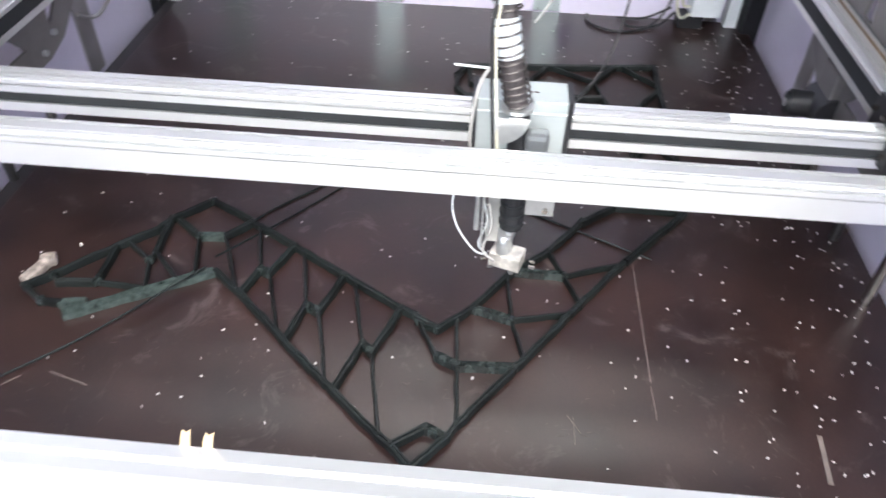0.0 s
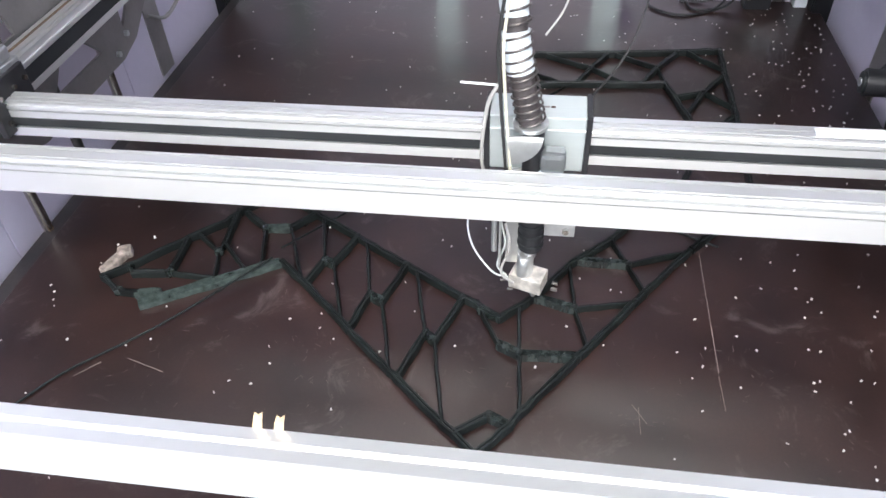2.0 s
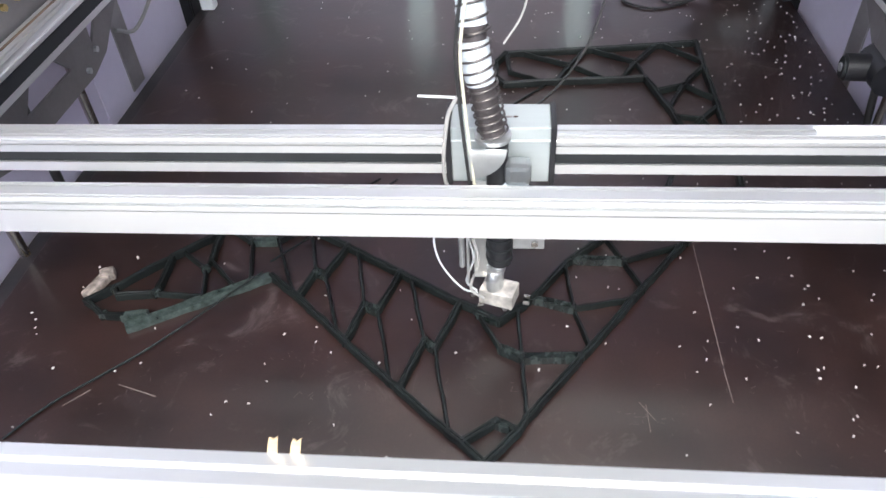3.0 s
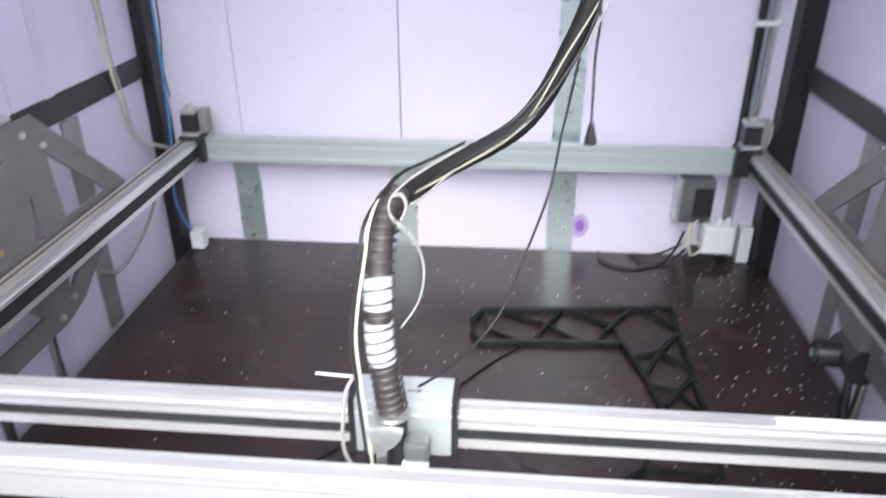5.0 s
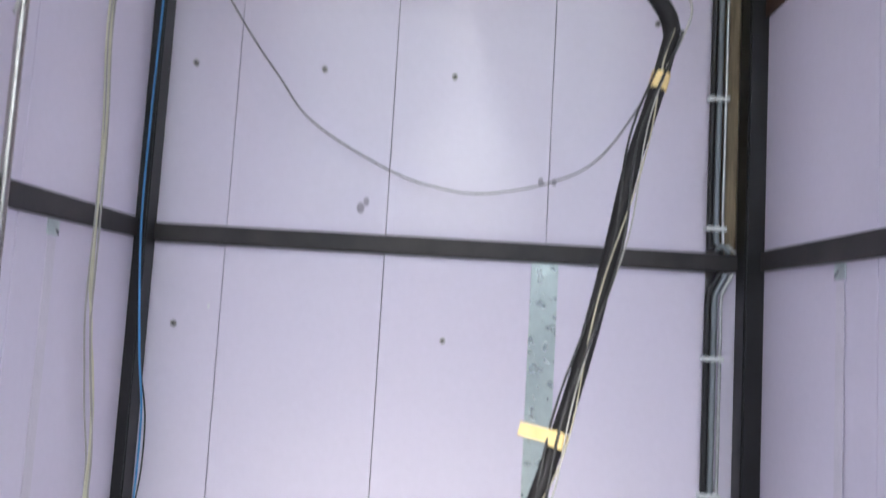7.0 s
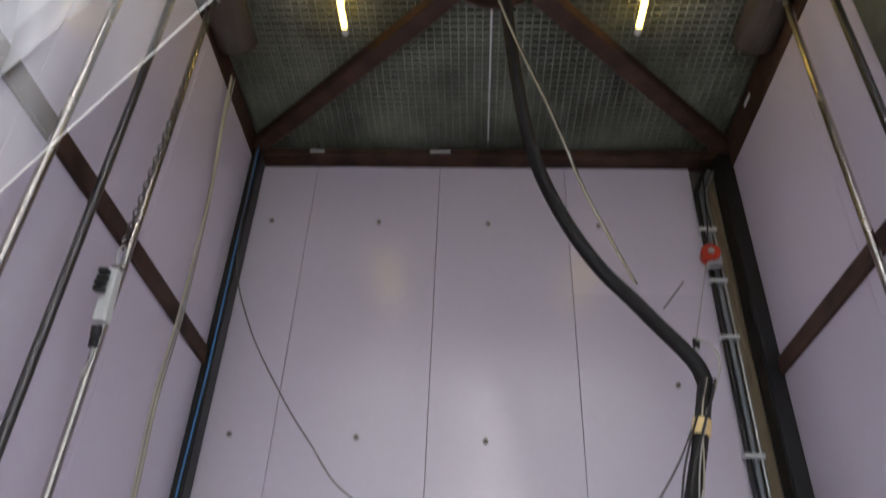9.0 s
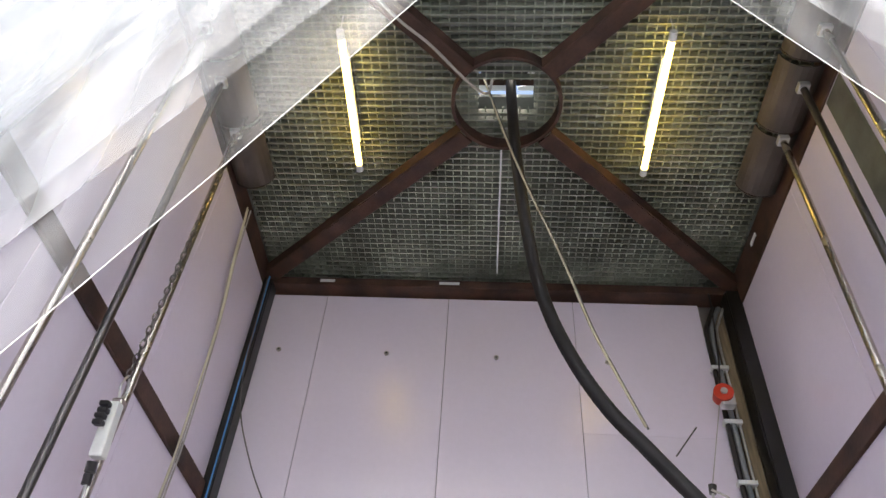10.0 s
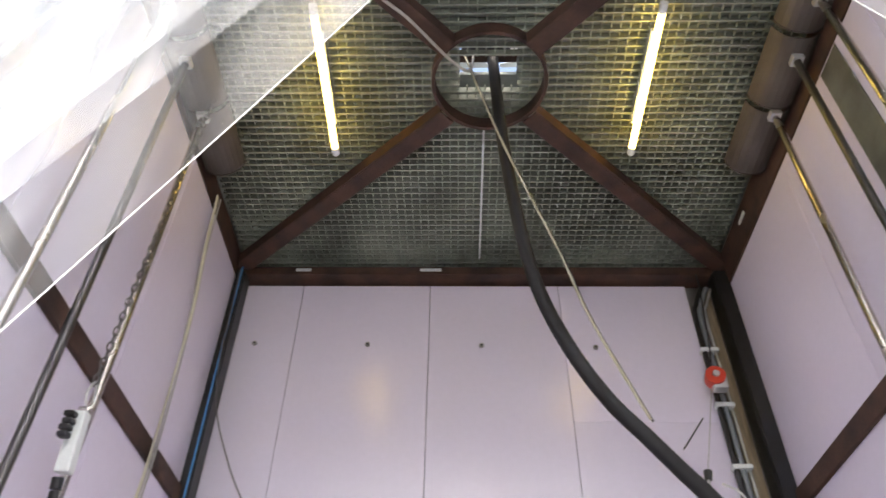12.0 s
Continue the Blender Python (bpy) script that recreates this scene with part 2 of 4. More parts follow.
def slotted(w, h, front, back, top, groove=0.010, depth=0.007):
    """The outline of an aluminium profile, w deep and h high about its centre, with grooves at the given shares of the faces."""
    pts = []
    x0, x1, z0, z1 = -w / 2, w / 2, -h / 2, h / 2
    def side(a, b, shares, inward):
        pts.append(a)
        a, b = Vector(a), Vector(b)
        d = (b - a).normalized()
        for s, width in shares:
            c = a.lerp(b, s)
            for k, deep in ((-1, 0), (-1, 1), (1, 1), (1, 0)):
                q = c + d * k * width / 2 + Vector(inward) * depth * deep
                pts.append((q.x, q.y))
    side((x0, z0), (x0, z1), front, (1, 0))
    side((x0, z1), (x1, z1), top, (0, -1))
    side((x1, z1), (x1, z0), back, (-1, 0))
    side((x1, z0), (x0, z0), top, (0, 1))
    return pts

# ---- setting ----
XL, XR, YB, YF, TOP = -0.902, 1.366, 3.0, 0.75, 3.72


def structure(name, bm, mat, label="", smooth=False):
    return tagged(mesh_object(name, bm, mat, smooth), label, kind="structure")


def panel_mesh(name, size):
    """A foam board with softened edges, thickness along its smallest side."""
    ob = mesh_object(name, box(size, bevel=0.002), FOAM)
    me = ob.data
    bpy.data.objects.remove(ob)
    return me


def boards(wall, cells, axis, face, thick=0.04):
    """Foam boards on a wall: cells of (lo, hi, z0, z1) along it, behind the plane axis = face."""
    for lo, hi, z0, z1 in cells:
        gap, seam = (0.0015, 0.0015) if z0 < 1.7 else (0.0011, 0.0003)
        u, w = hi - lo - 2 * gap, z1 - z0 - 2 * seam
        size = (u, thick, w) if axis == "y" else (thick, u, w)
        ob = new("panel", panel_mesh("panel", size))
        side = thick / 2 if face > 0 else -thick / 2
        shift = random.uniform(-0.0012, 0.0012) if z0 < 1.7 else 0.0
        ob.location = ((lo + hi) / 2, face + side + shift, (z0 + z1) / 2) if axis == "y" else (face + side + shift, (lo + hi) / 2, (z0 + z1) / 2)
        ob.parent = wall


ground = structure("ground", span((-600, -600, -0.32), (600, 600, -0.12)), CONCRETE, "grey concrete yard in front of the machine")

# unseen wall, added to keep low horizon light off the back boards
structure("sky_block_wall", span((-16, -7.4, -0.12), (16, -7.0, 3.1)), CONCRETE, "unseen plain grey wall added to block the low sky")

# bed: a film-faced plywood sheet on a steel frame
bed = structure("floor", span((-0.79, 0.83, -0.012), (1.335, 2.985, 0.0), 0.0015), BED, "dark brown film-faced plywood print bed, scuffed and littered")
part("plywood_edge", span((-0.788, 0.802, -0.03), (1.333, 2.983, -0.0125)), PLYEDGE, bed, "pale raw plywood edge")
part("bed_frame", span((-0.86, 0.88, -0.12), (1.36, 2.98, -0.031)), STEEL, bed, "dark steel frame under the bed")

DARKPLY = material("weathered_plywood", (0.30, 0.235, 0.15), 0.7, vary=0.25, scale=14, stretch=(6, 1, 0.5))
wall_back = structure("wall_back", span((-1.0, 3.046, -0.12), (1.46, 3.09, 3.95)), STRAP, "outer sheet behind lilac insulation boards")
edges = [-0.87, -0.6, 0.0, 0.6, 1.195]
cells = [(a, b, -0.1, 1.662) for a, b in zip(edges, edges[1:])]
cells += [(a, b, 1.732, 3.722) for a, b in zip(edges[:4], edges[1:4])]
cells += [(0.6, 1.195, 1.732, 3.008), (0.6, 1.195, 3.008, 3.722)]
cells += [(1.235, 1.31, -0.1, 1.662)]
boards(wall_back, cells, "y", YB)
part("plywood_strip", span((1.255, 3.012, 1.732), (1.306, 3.04, 3.7)), DARKPLY, wall_back, "raw plywood strip beside the conduits")

wall_left = structure("wall_left", span((XL - 0.09, YF, -0.12), (XL - 0.046, 3.046, 3.95)), STRAP, "outer sheet behind lilac insulation boards")
wall_right = structure("wall_right", span((XR + 0.046, YF, -0.12), (XR + 0.09, 3.046, 3.95)), STRAP, "outer sheet behind lilac insulation boards")
rows_z = [(-0.1, 0.665), (0.735, 1.668), (1.738, 2.605), (2.675, 3.73)]
for wall, face in ((wall_left, XL), (wall_right, XR)):
    boards(wall, [(a, b, z0, min(z1, 3.70 if face < 0 else 3.655)) for a, b in ((0.78, 1.49), (1.49, 2.19), (2.19, 2.92)) for z0, z1 in rows_z], "x", face)

# steel frame: corner posts of two flanges and a web, girts on the walls, ring beam on top
def post(name, x, y, flip):
    bm = span((x - 0.05, y - 0.05, -0.12), (x + 0.05, y - 0.04, 3.73), 0.002)
    span((x - 0.05, y + 0.04, -0.12), (x + 0.05, y + 0.05, 3.73), 0.002, bm)
    span((x - 0.004, y - 0.04, -0.12), (x + 0.004, y + 0.04, 3.73), 0, bm)
    span((x + flip * 0.05 - 0.004, y - 0.04, -0.12), (x + flip * 0.05 + 0.004, y + 0.04, 3.73), 0, bm)
    return structure(name, bm, POSTBLACK, "black painted steel corner post")


post("post_1", -0.915, 2.945, 1)
post("post_2", 1.355, 2.945, -1)
post("post_3", -0.96, 0.72, 1)
post("post_4", 1.42, 0.72, -1)
structure("girt_back", span((-0.865, 2.972, 1.664), (1.305, 3.03, 1.730), 0.003), STEEL, "dark flat steel rail across the insulated wall")
n = 0
for z in (0.70, 1.703, 2.64):
    for x0, x1 in ((XL - 0.044, XL + 0.014), (XR - 0.014, XR + 0.044)):
        n += 1
        structure("girt_%d" % n, span((x0, 0.77, z - 0.035), (x1, 2.895, z + 0.035), 0.003), STEEL if z < 2 else RUST,
                  "dark flat steel rail along the insulated wall")
structure("beam_1", span((-0.96, 2.93, 3.735), (1.42, 3.03, 3.782), 0.004), RUST, "rusty brown steel ring beam under the roof")
structure("beam_2", span((-0.96, 0.70, 3.735), (1.42, 0.78, 3.83), 0.004), RUST, "rusty brown steel ring beam under the roof")
structure("beam_3", span((-0.97, 0.78, 3.705), (-0.90, 2.895, 3.83), 0.004), RUST, "rusty brown steel ring beam under the roof")
structure("beam_4", span((1.36, 0.78, 3.66), (1.43, 2.895, 3.83), 0.004), RUST, "rusty brown steel ring beam under the roof")

# roof: sheet with a square opening over a close grating of flat bars
CX, CY = 0.245, 1.9
hx0, hx1, hy0, hy1 = CX - 0.11, CX + 0.11, CY - 0.065, CY + 0.065
bm = span((-1.0, 0.66, 3.93), (hx0, 3.09, 3.95))
span((hx1, 0.66, 3.93), (1.46, 3.09, 3.95), 0, bm)
span((hx0, 0.66, 3.93), (hx1, hy0, 3.95), 0, bm)
span((hx0, hy1, 3.93), (hx1, 3.09, 3.95), 0, bm)
structure("ceiling", bm, ROOF, "dull grey-green roof sheet above a steel grating")
bm = bmesh.new()


def bar(lo, hi):
    v = [bm.verts.new((x, y, z)) for x in (lo[0], hi[0]) for y in (lo[1], hi[1]) for z in (lo[2], hi[2])]
    for f in ((0, 1, 3, 2), (4, 6, 7, 5), (0, 4, 5, 1), (2, 3, 7, 6), (0, 2, 6, 4), (1, 5, 7, 3)):
        bm.faces.new([v[i] for i in f])


y = 0.80
while y < 3.03:
    for lo, hi in (((-0.9, hx0), (hx1, 1.36)) if hy0 < y < hy1 else ((-0.9, 1.36),)):
        bar((lo, y - 0.003, 3.845), (hi, y + 0.003, 3.875))
    y += 0.033
x = -0.89
while x < 1.36:
    for lo, hi in (((0.8, hy0), (hy1, 3.03)) if hx0 < x < hx1 else ((0.8, 3.03),)):
        bar((x - 0.0024, lo, 3.852), (x + 0.0024, hi, 3.865))
    x += 0.034
structure("ceiling_grating", bm, GRATE, "weathered galvanised steel grating under the roof")

bm = bmesh.new()
for k in range(40):
    a0, a1 = 2 * math.pi * k / 40, 2 * math.pi * (k + 1) / 40
    q = []
    for a in (a0, a1):
        for r, z in ((0.202, 3.775), (0.215, 3.775), (0.215, 3.835), (0.202, 3.835)):
            q.append(bm.verts.new((CX + r * math.cos(a), CY + r * math.sin(a), z)))
    for i in range(4):
        bm.faces.new((q[i], q[(i + 1) % 4], q[4 + (i + 1) % 4], q[4 + i]))
bmesh.ops.remove_doubles(bm, verts=bm.verts, dist=1e-5)
ring = tagged(mesh_object("roof_ring", bm, RUST, True), "rusty round steel ring at the middle of the roof", kind="structure")
n = 0
for sx, sy in ((-1, -1), (1, -1), (-1, 1), (1, 1)):
    corner = Vector((-0.90 if sx < 0 else 1.36, 2.93 if sy > 0 else 0.78, 3.79))
    d = (corner - Vector((CX, CY, 3.79))).normalized()
    a = Vector((CX, CY, 3.79)) + d * 0.213
    length, yaw = (corner - a).length, math.degrees(math.atan2(d.y, d.x))
    bm = box((length, 0.006, 0.062), (length / 2, -0.034, 0.004), 0.001)
    box((length, 0.062, 0.006), (length / 2, 0.0, -0.026), 0.001, bm=bm)
    box((length, 0.006, 0.062), (length / 2, 0.034, 0.004), 0.001, bm=bm)
    n += 1
    ob = structure("roof_brace_%d" % n, bm, RUST, "rusty steel angle running from corner to roof ring")
    ob.matrix_world = pose(a.x, a.y, a.z, 0, 0, yaw)

# flashing flaps seen through the roof opening
vent = thing("roof_hatch", (CX, CY, 3.95), "torn pale sheet round the square roof opening", "hatch")
def torn(outline, lo, hi):
    return extrude(outline, lo, hi, "z")


part("flap", torn([(0.070, -0.062), (0.112, -0.066), (0.112, 0.064), (0.050, 0.064), (0.046, 0.048), (0.084, 0.040), (0.066, 0.012), (0.088, -0.012)], 0.026, 0.029), WHITEPL, vent, "crumpled white film flap")
part("flap", torn([(-0.112, 0.036), (-0.060, 0.030), (-0.018, 0.026), (0.014, 0.064), (-0.112, 0.066)], 0.024, 0.027), WHITEPL, vent, "crumpled white film flap")
part("lath", box((0.23, 0.030, 0.010), (0.0, 0.013, 0.012), 0.001), RUST, vent, "brown wooden lath across the opening")
part("lath", box((0.23, 0.006, 0.012), (0.0, -0.006, 0.013), 0.001), PLYEDGE, vent, "pale edge of the wooden lath")
part("tongue", torn([(-0.100, -0.050), (-0.082, -0.047), (0.009, -0.022), (0.091, -0.052), (0.078, -0.009), (-0.106, -0.009)], 0.018, 0.021), BLACKPL, vent, "dark torn flap")

# vertical galvanised strips on the insulated wall
for x, top in ((-0.6, 0.40), (0.005, 0.40), (0.6, 1.66)):
    ob = structure("trim", span((x - 0.05, 2.994, 0.0), (x + 0.05, 2.9985, top), 0.001), GALV, "dull galvanised cover strip over a board joint")
# small clips and soft marks on the boards
for x, z in ((-0.768, 1.36), (0.235, 1.352), (-0.775, 3.387), (-0.271, 3.383), (0.234, 3.379), (0.735, 3.372), (-0.768, 2.355), (-0.272, 2.355), (0.226, 2.351), (0.987, 2.598)):
    ob = mesh_object("screw_washer", rod((x, 2.992, z), (x, 2.9995, z), 0.011, 14), STRAP, True)
    bm = rod((x, 2.990, z), (x, 2.9925, z), 0.005, 8)
    part("screw", bm, BLACKPL, ob)
    tagged(ob, "grey washer with screw fixing the lilac board", "washer", "board fixings")

# ---- machine frame: rails, rear and front beams ----
RZ0, RZ1 = 0.375, 0.455
grooves = [(0.25, 0.010), (0.75, 0.010)]


def profile_beam(name, x0, x1, yc, zc, w, h, label, slots, top, parent=None):
    o = [(yc + u, zc + v) for u, v in slotted(w, h, slots, slots, top)]
    ob = mesh_object(name, extrude(o, x0, x1, "x"), DIMALU if yc + zc == 0 and x0 > -1 else ALU)
    if parent is not None:
        ob.parent = parent
    return ob


frame_rear = thing("rear_beam", (0.24, 2.9, 0.41), "greenish-grey slotted aluminium beam across the back of the gantry", "beam")
ob = profile_beam("profile", -0.95, 0.965, 0.0, 0.0, 0.04, 0.09, "", grooves, [(0.5, 0.008)], frame_rear)
frame_front = thing("front_beam", (0.24, 0.72, 0.41), "bright slotted aluminium beam across the front of the gantry", "beam")
ob = profile_beam("profile", -1.03, 1.05, 0.0, 0.0, 0.04, 0.09, "", grooves, [(0.5, 0.008)], frame_front)
for dx, top in ((-0.126, 0.050), (-0.152, 0.052)):
    o = [(dx - 0.008, 0.030), (dx + 0.004, 0.030), (dx + 0.010, 0.058), (dx + 0.014, top + 0.024), (dx + 0.008, top + 0.018), (dx + 0.004, top + 0.022), (dx - 0.001, 0.058)]
    part("wood_splinter", extrude(o, 0.0205, 0.0225, "y"), PLYEDGE, frame_front, "torn splinter of pale wood")


def rail(name, x, inner):
    t = thing(name, (x, 1.81, 0.415), "aluminium linear rail with a black belt slot and worn top", "rail", "gantry side rails")
    w, h = 0.055, 0.08
    o = [(-w / 2, -h / 2), (w / 2, -h / 2), (w / 2, h / 2), (w / 2 - 0.012, h / 2), (w / 2 - 0.012, h / 2 - 0.006), (w / 2 - 0.018, h / 2 - 0.006),
         (w / 2 - 0.018, h / 2), (-w / 2 + 0.018, h / 2), (-w / 2 + 0.018, h / 2 - 0.006), (-w / 2 + 0.012, h / 2 - 0.006), (-w / 2 + 0.012, h / 2), (-w / 2, h / 2)]
    profile = part("profile", extrude(o, -1.05, 1.07, "y"), ALU_Y, t)
    part("belt_slot", span((inner * (w / 2 + 0.0005) - 0.0012, -1.05, -0.022), (inner * (w / 2 + 0.0005) + 0.0012, 1.07, 0.012)), BLACK, profile, "black toothed belt in its slot")
    part("grease_line", span((-inner * 0.010 - 0.004, -1.0, 0.0401), (-inner * 0.010 + 0.004, 1.05, 0.0408)), GREASE, profile, "dried brown grease along the top")
    part("lip", span((inner * (w / 2 + 0.002) - 0.003, -1.05, 0.016), (inner * (w / 2 + 0.002) + 0.003, 1.07, 0.026), 0.001), ALU_Y, t)
    return t


rail("side_rail", -0.745, 1)
rail("side_rail", 1.235, -1)


def stepper(x, side):
    t = thing("stepper_motor", (x, 2.875, 0.455), "black and silver stepper motor standing on the rail end", "motor", "rail end motors")
    part("mount", span((-0.04, -0.04, 0.0), (0.04, 0.045, 0.012), 0.002), BLACKPL, t)
    part("flange", span((-0.029, -0.029, 0.012), (0.029, 0.029, 0.026), 0.003), MOTORSIL, t)
    part("body", span((-0.028, -0.028, 0.026), (0.028, 0.028, 0.092), 0.005), BLACKPL, t)
    part("end_cap", span((-0.029, -0.029, 0.092), (0.029, 0.029, 0.108), 0.003), MOTORSIL, t)
    part("boss", rod((0, 0, 0.108), (0, 0, 0.122), 0.014), MOTORSIL, t, "", True)
    part("gearbox", span((-0.02 + side * 0.05, -0.01, 0.02), (0.012 + side * 0.05, 0.04, 0.105), 0.006), STRAP, t)
    part("end_block", span((-0.042, -0.03, -0.085), (0.042, 0.0, -0.002), 0.003), BLACKPL, t)
    cable("cable", [(side * 0.03, 0.02, 0.10), (side * 0.07, 0.03, 0.09), (side * 0.075, 0.03, 0.03), (side * 0.05, 0.04, -0.03)], 0.003, CABLE_Y, "", parent=t)
    return t


stepper(-0.735, 1)
stepper(1.20, 1)


def cut_plate(outline, holes, thick):
    """A flat plate in the plane x = 0, from an outline of (y, z) with holes cut through it."""
    bm = bmesh.new()
    edges = []
    for loop in [outline] + holes:
        v = [bm.verts.new((-thick / 2, y, z)) for y, z in loop]
        edges += [bm.edges.new((a, b)) for a, b in zip(v, v[1:] + v[:1])]
    bmesh.ops.triangle_fill(bm, use_beauty=True, use_dissolve=False, edges=edges)
    up = bmesh.ops.extrude_face_region(bm, geom=list(bm.faces))
    bmesh.ops.translate(bm, vec=(thick, 0, 0), verts=[e for e in up["geom"] if isinstance(e, bmesh.types.BMVert)])
    return bm


def lift_plate(x, side):
    """The laser-cut plate that carries a side rail on two rods and a screw."""
    t = thing("lift_plate", (x, 1.82, 0.0), "grey laser-cut steel plate with struts carrying the side rail on rods", "bracket", "lift plates")
    half = [(0.266, 0.768), (0.625, 0.462), (0.628, 0.448), (0.612, 0.43), (0.50, 0.42), (0.47, 0.36), (0.431, 0.32), (0.298, 0.231), (0.206, 0.207)]
    outline = half + [(-u, z) for u, z in half[::-1]]
    holes = [[(0.139, 0.699), (-0.139, 0.699), (-0.012, 0.562), (0.012, 0.562)], [(0.118, 0.274), (0.047, 0.345), (0.04, 0.41), (-0.04, 0.41), (-0.047, 0.345), (-0.118, 0.274)]]
    for m in (1, -1):
        holes += [[(m * u, z) for u, z in h] for h in ([(0.288, 0.662), (0.515, 0.472), (0.303, 0.474)], [(0.190, 0.592), (0.203, 0.46), (0.155, 0.46)], [(0.247, 0.282), (0.25, 0.40), (0.385, 0.40)])]
    part("plate", cut_plate(outline, holes, 0.008), PLATE, t)
    for m in (-1, 1):
        for k, z in ((0.281, 0.686), (0.211, 0.733), (0.247, 0.265), (0.181, 0.236)):
            part("bolt", rod((-side * 0.004, m * k, z), (-side * 0.013, m * k, z), 0.009, 6), ZINC, t)
        part("bolt", rod((-side * 0.004, m * 0.028, 0.507), (-side * 0.013, m * 0.028, 0.507), 0.009, 6), BRASS, t, "brass-coloured bolt")
    for yy in (-0.29, -0.065, 0.17):
        part("guide_block", span((-0.02 + side * 0.03, yy - 0.045, 0.735), (0.02 + side * 0.03, yy + 0.045, 0.785), 0.004), ZINC, t)
    return t


lift_plate(-0.784, -1)
lift_plate(1.272, 1)
for x, s in ((-0.82, 1), (1.29, -1)):
    for yy, r, m, word in ((1.53, 0.0125, ROD, "polished steel guide rod"), (1.755, 0.0125, DARKROD, "dark threaded lifting screw"), (1.99, 0.0125, ROD, "polished steel guide rod")):
        t = thing("guide_rod", (x, yy, 0), word + " running from bed to roof beside the wall", "rod", "lifting rods")
        part("shaft", rod((0, 0, 0.0), (0, 0, 3.70), r, 20), m, t, "", True)
        part("holder", span((-0.02, -0.02, 3.685), (0.02, 0.02, 3.71), 0.004), MOTORSIL, t)

# ---- moving bridge: two beams, end plates, with the origin at the upper back edge of the belt beam ----
BZ1 = 0.43
bridge = thing("gantry_bridge", (0, 1.5, 0), "bright aluminium double-beam bridge with black belt on the rails", "gantry")
o = [(-0.02 + u, BZ1 - 0.04 + v) for u, v in slotted(0.04, 0.08, [(0.40, 0.024), (0.76, 0.004), (0.90, 0.005)], [(0.5, 0.01)], [(0.16, 0.004), (0.55, 0.005)], 0.01, 0.014)]
belt_beam = part("belt_beam", extrude(o, -0.70, 1.20, "x"), ALU, bridge)
part("belt", span((-0.70, -0.0395, BZ1 - 0.056), (1.20, -0.0345, BZ1 - 0.036)), BLACK, belt_beam, "black toothed belt")
o = [(-0.20 + u, BZ1 - 0.04 + v) for u, v in slotted(0.04, 0.08, [(0.62, 0.003), (0.80, 0.005), (0.92, 0.005)], [(0.5, 0.01)], [(0.14, 0.004), (0.82, 0.006)], 0.01, 0.012)]
part("plain_beam", extrude(o, -0.92, 1.36, "x"), ALU, bridge)
part("paper_label", span((0.875, -0.030, BZ1), (1.15, -0.006, BZ1 + 0.0015)), WHITEPL, belt_beam, "worn white paper label")
for x, s in ((-0.745, -1), (1.235, 1)):
    plate = part("end_plate", span((x - 0.055, -0.075, 0.462), (x + 0.055, 0.06, 0.48), 0.003), ZINC, bridge)
    bracket = part("end_bracket", span((x - s * 0.055 - 0.008, -0.07, 0.36), (x - s * 0.055 + 0.008, 0.055, 0.47), 0.003), BLACKPL, bridge)
    for k in (-0.05, 0.0, 0.04):
        part("bolt", rod((x - s * 0.062, k, 0.44), (x - s * 0.070, k, 0.44), 0.006, 6), ROD, bracket)
        part("bolt", rod((x - s * 0.062, k, 0.385), (x - s * 0.070, k, 0.385), 0.006, 6), ROD, bracket)
    part("belt_guard", span((x - 0.05, -0.07, 0.481), (x + 0.05, 0.05, 0.51), 0.006), ZINC, plate)

WORN = material("worn_heater_metal", (0.62, 0.59, 0.53), 0.42, 0.5, vary=0.35, scale=50, bump=0.3)
# ---- print head, with the origin under the belt beam at the carriage's middle ----
head = thing("print_head", (0.22, 1.5, 0), "silver carriage with extruder, heater block and wrapped hose", "print head")
carriage = part("carriage", span((-0.087, -0.062, 0.348), (0.087, 0.016, 0.464), 0.003), DIMALU, head, "silver aluminium carriage housing")
for s in (-1, 1):
    part("end_cap", span((s * 0.092 - 0.005, -0.066, 0.342), (s * 0.092 + 0.005, 0.018, 0.467), 0.002), BLACKPL, carriage)
part("seam", span((-0.087, -0.0635, 0.436), (0.087, -0.0615, 0.4385)), WHITEPL, carriage)
part("logo", span((0.022, -0.03, 0.464), (0.03, -0.025, 0.4647)), RUST, carriage, "small faded red mark")
part("logo", span((0.004, -0.03, 0.464), (0.020, -0.025, 0.4647)), STRAP, carriage, "small grey mark")
part("back_plate", span((-0.05, -0.068, 0.16), (-0.02, -0.063, 0.352), 0.001), ZINC, head)
part("hose_flange", rod((-0.012, -0.095, 0.466), (-0.012, -0.095, 0.474), 0.031, 28), ZINC, head, "round zinc flange", True)
o = [(-0.050, 0.466), (0.012, 0.466)] + [(0.012 - 0.062 * (1 - math.cos(a)), 0.466 - 0.058 * math.sin(a)) for a in [k * math.pi / 16 for k in range(1, 9)]]
part("gusset", extrude(o, -0.133, -0.129, "y"), ZINC, head, "curved bright sheet gusset")
part("feed_tube", rod((-0.005, -0.098, 0.30), (-0.005, -0.098, 0.466), 0.019, 20), BLACKPL, head, "", True)
barrel = part("extruder_body", rod((0.0, -0.098, 0.185), (0.0, -0.098, 0.30), 0.024, 20), BLACKPL, head, "black ribbed extruder barrel", True)
for k in range(4):
    part("rib", rod((0.0, -0.098, 0.195 + k * 0.025), (0.0, -0.098, 0.203 + k * 0.025), 0.0262, 20), BLACK, barrel, "", True)
part("gear_motor", span((0.008, -0.124, 0.384), (0.054, -0.088, 0.426), 0.010), DARKBOX, head)
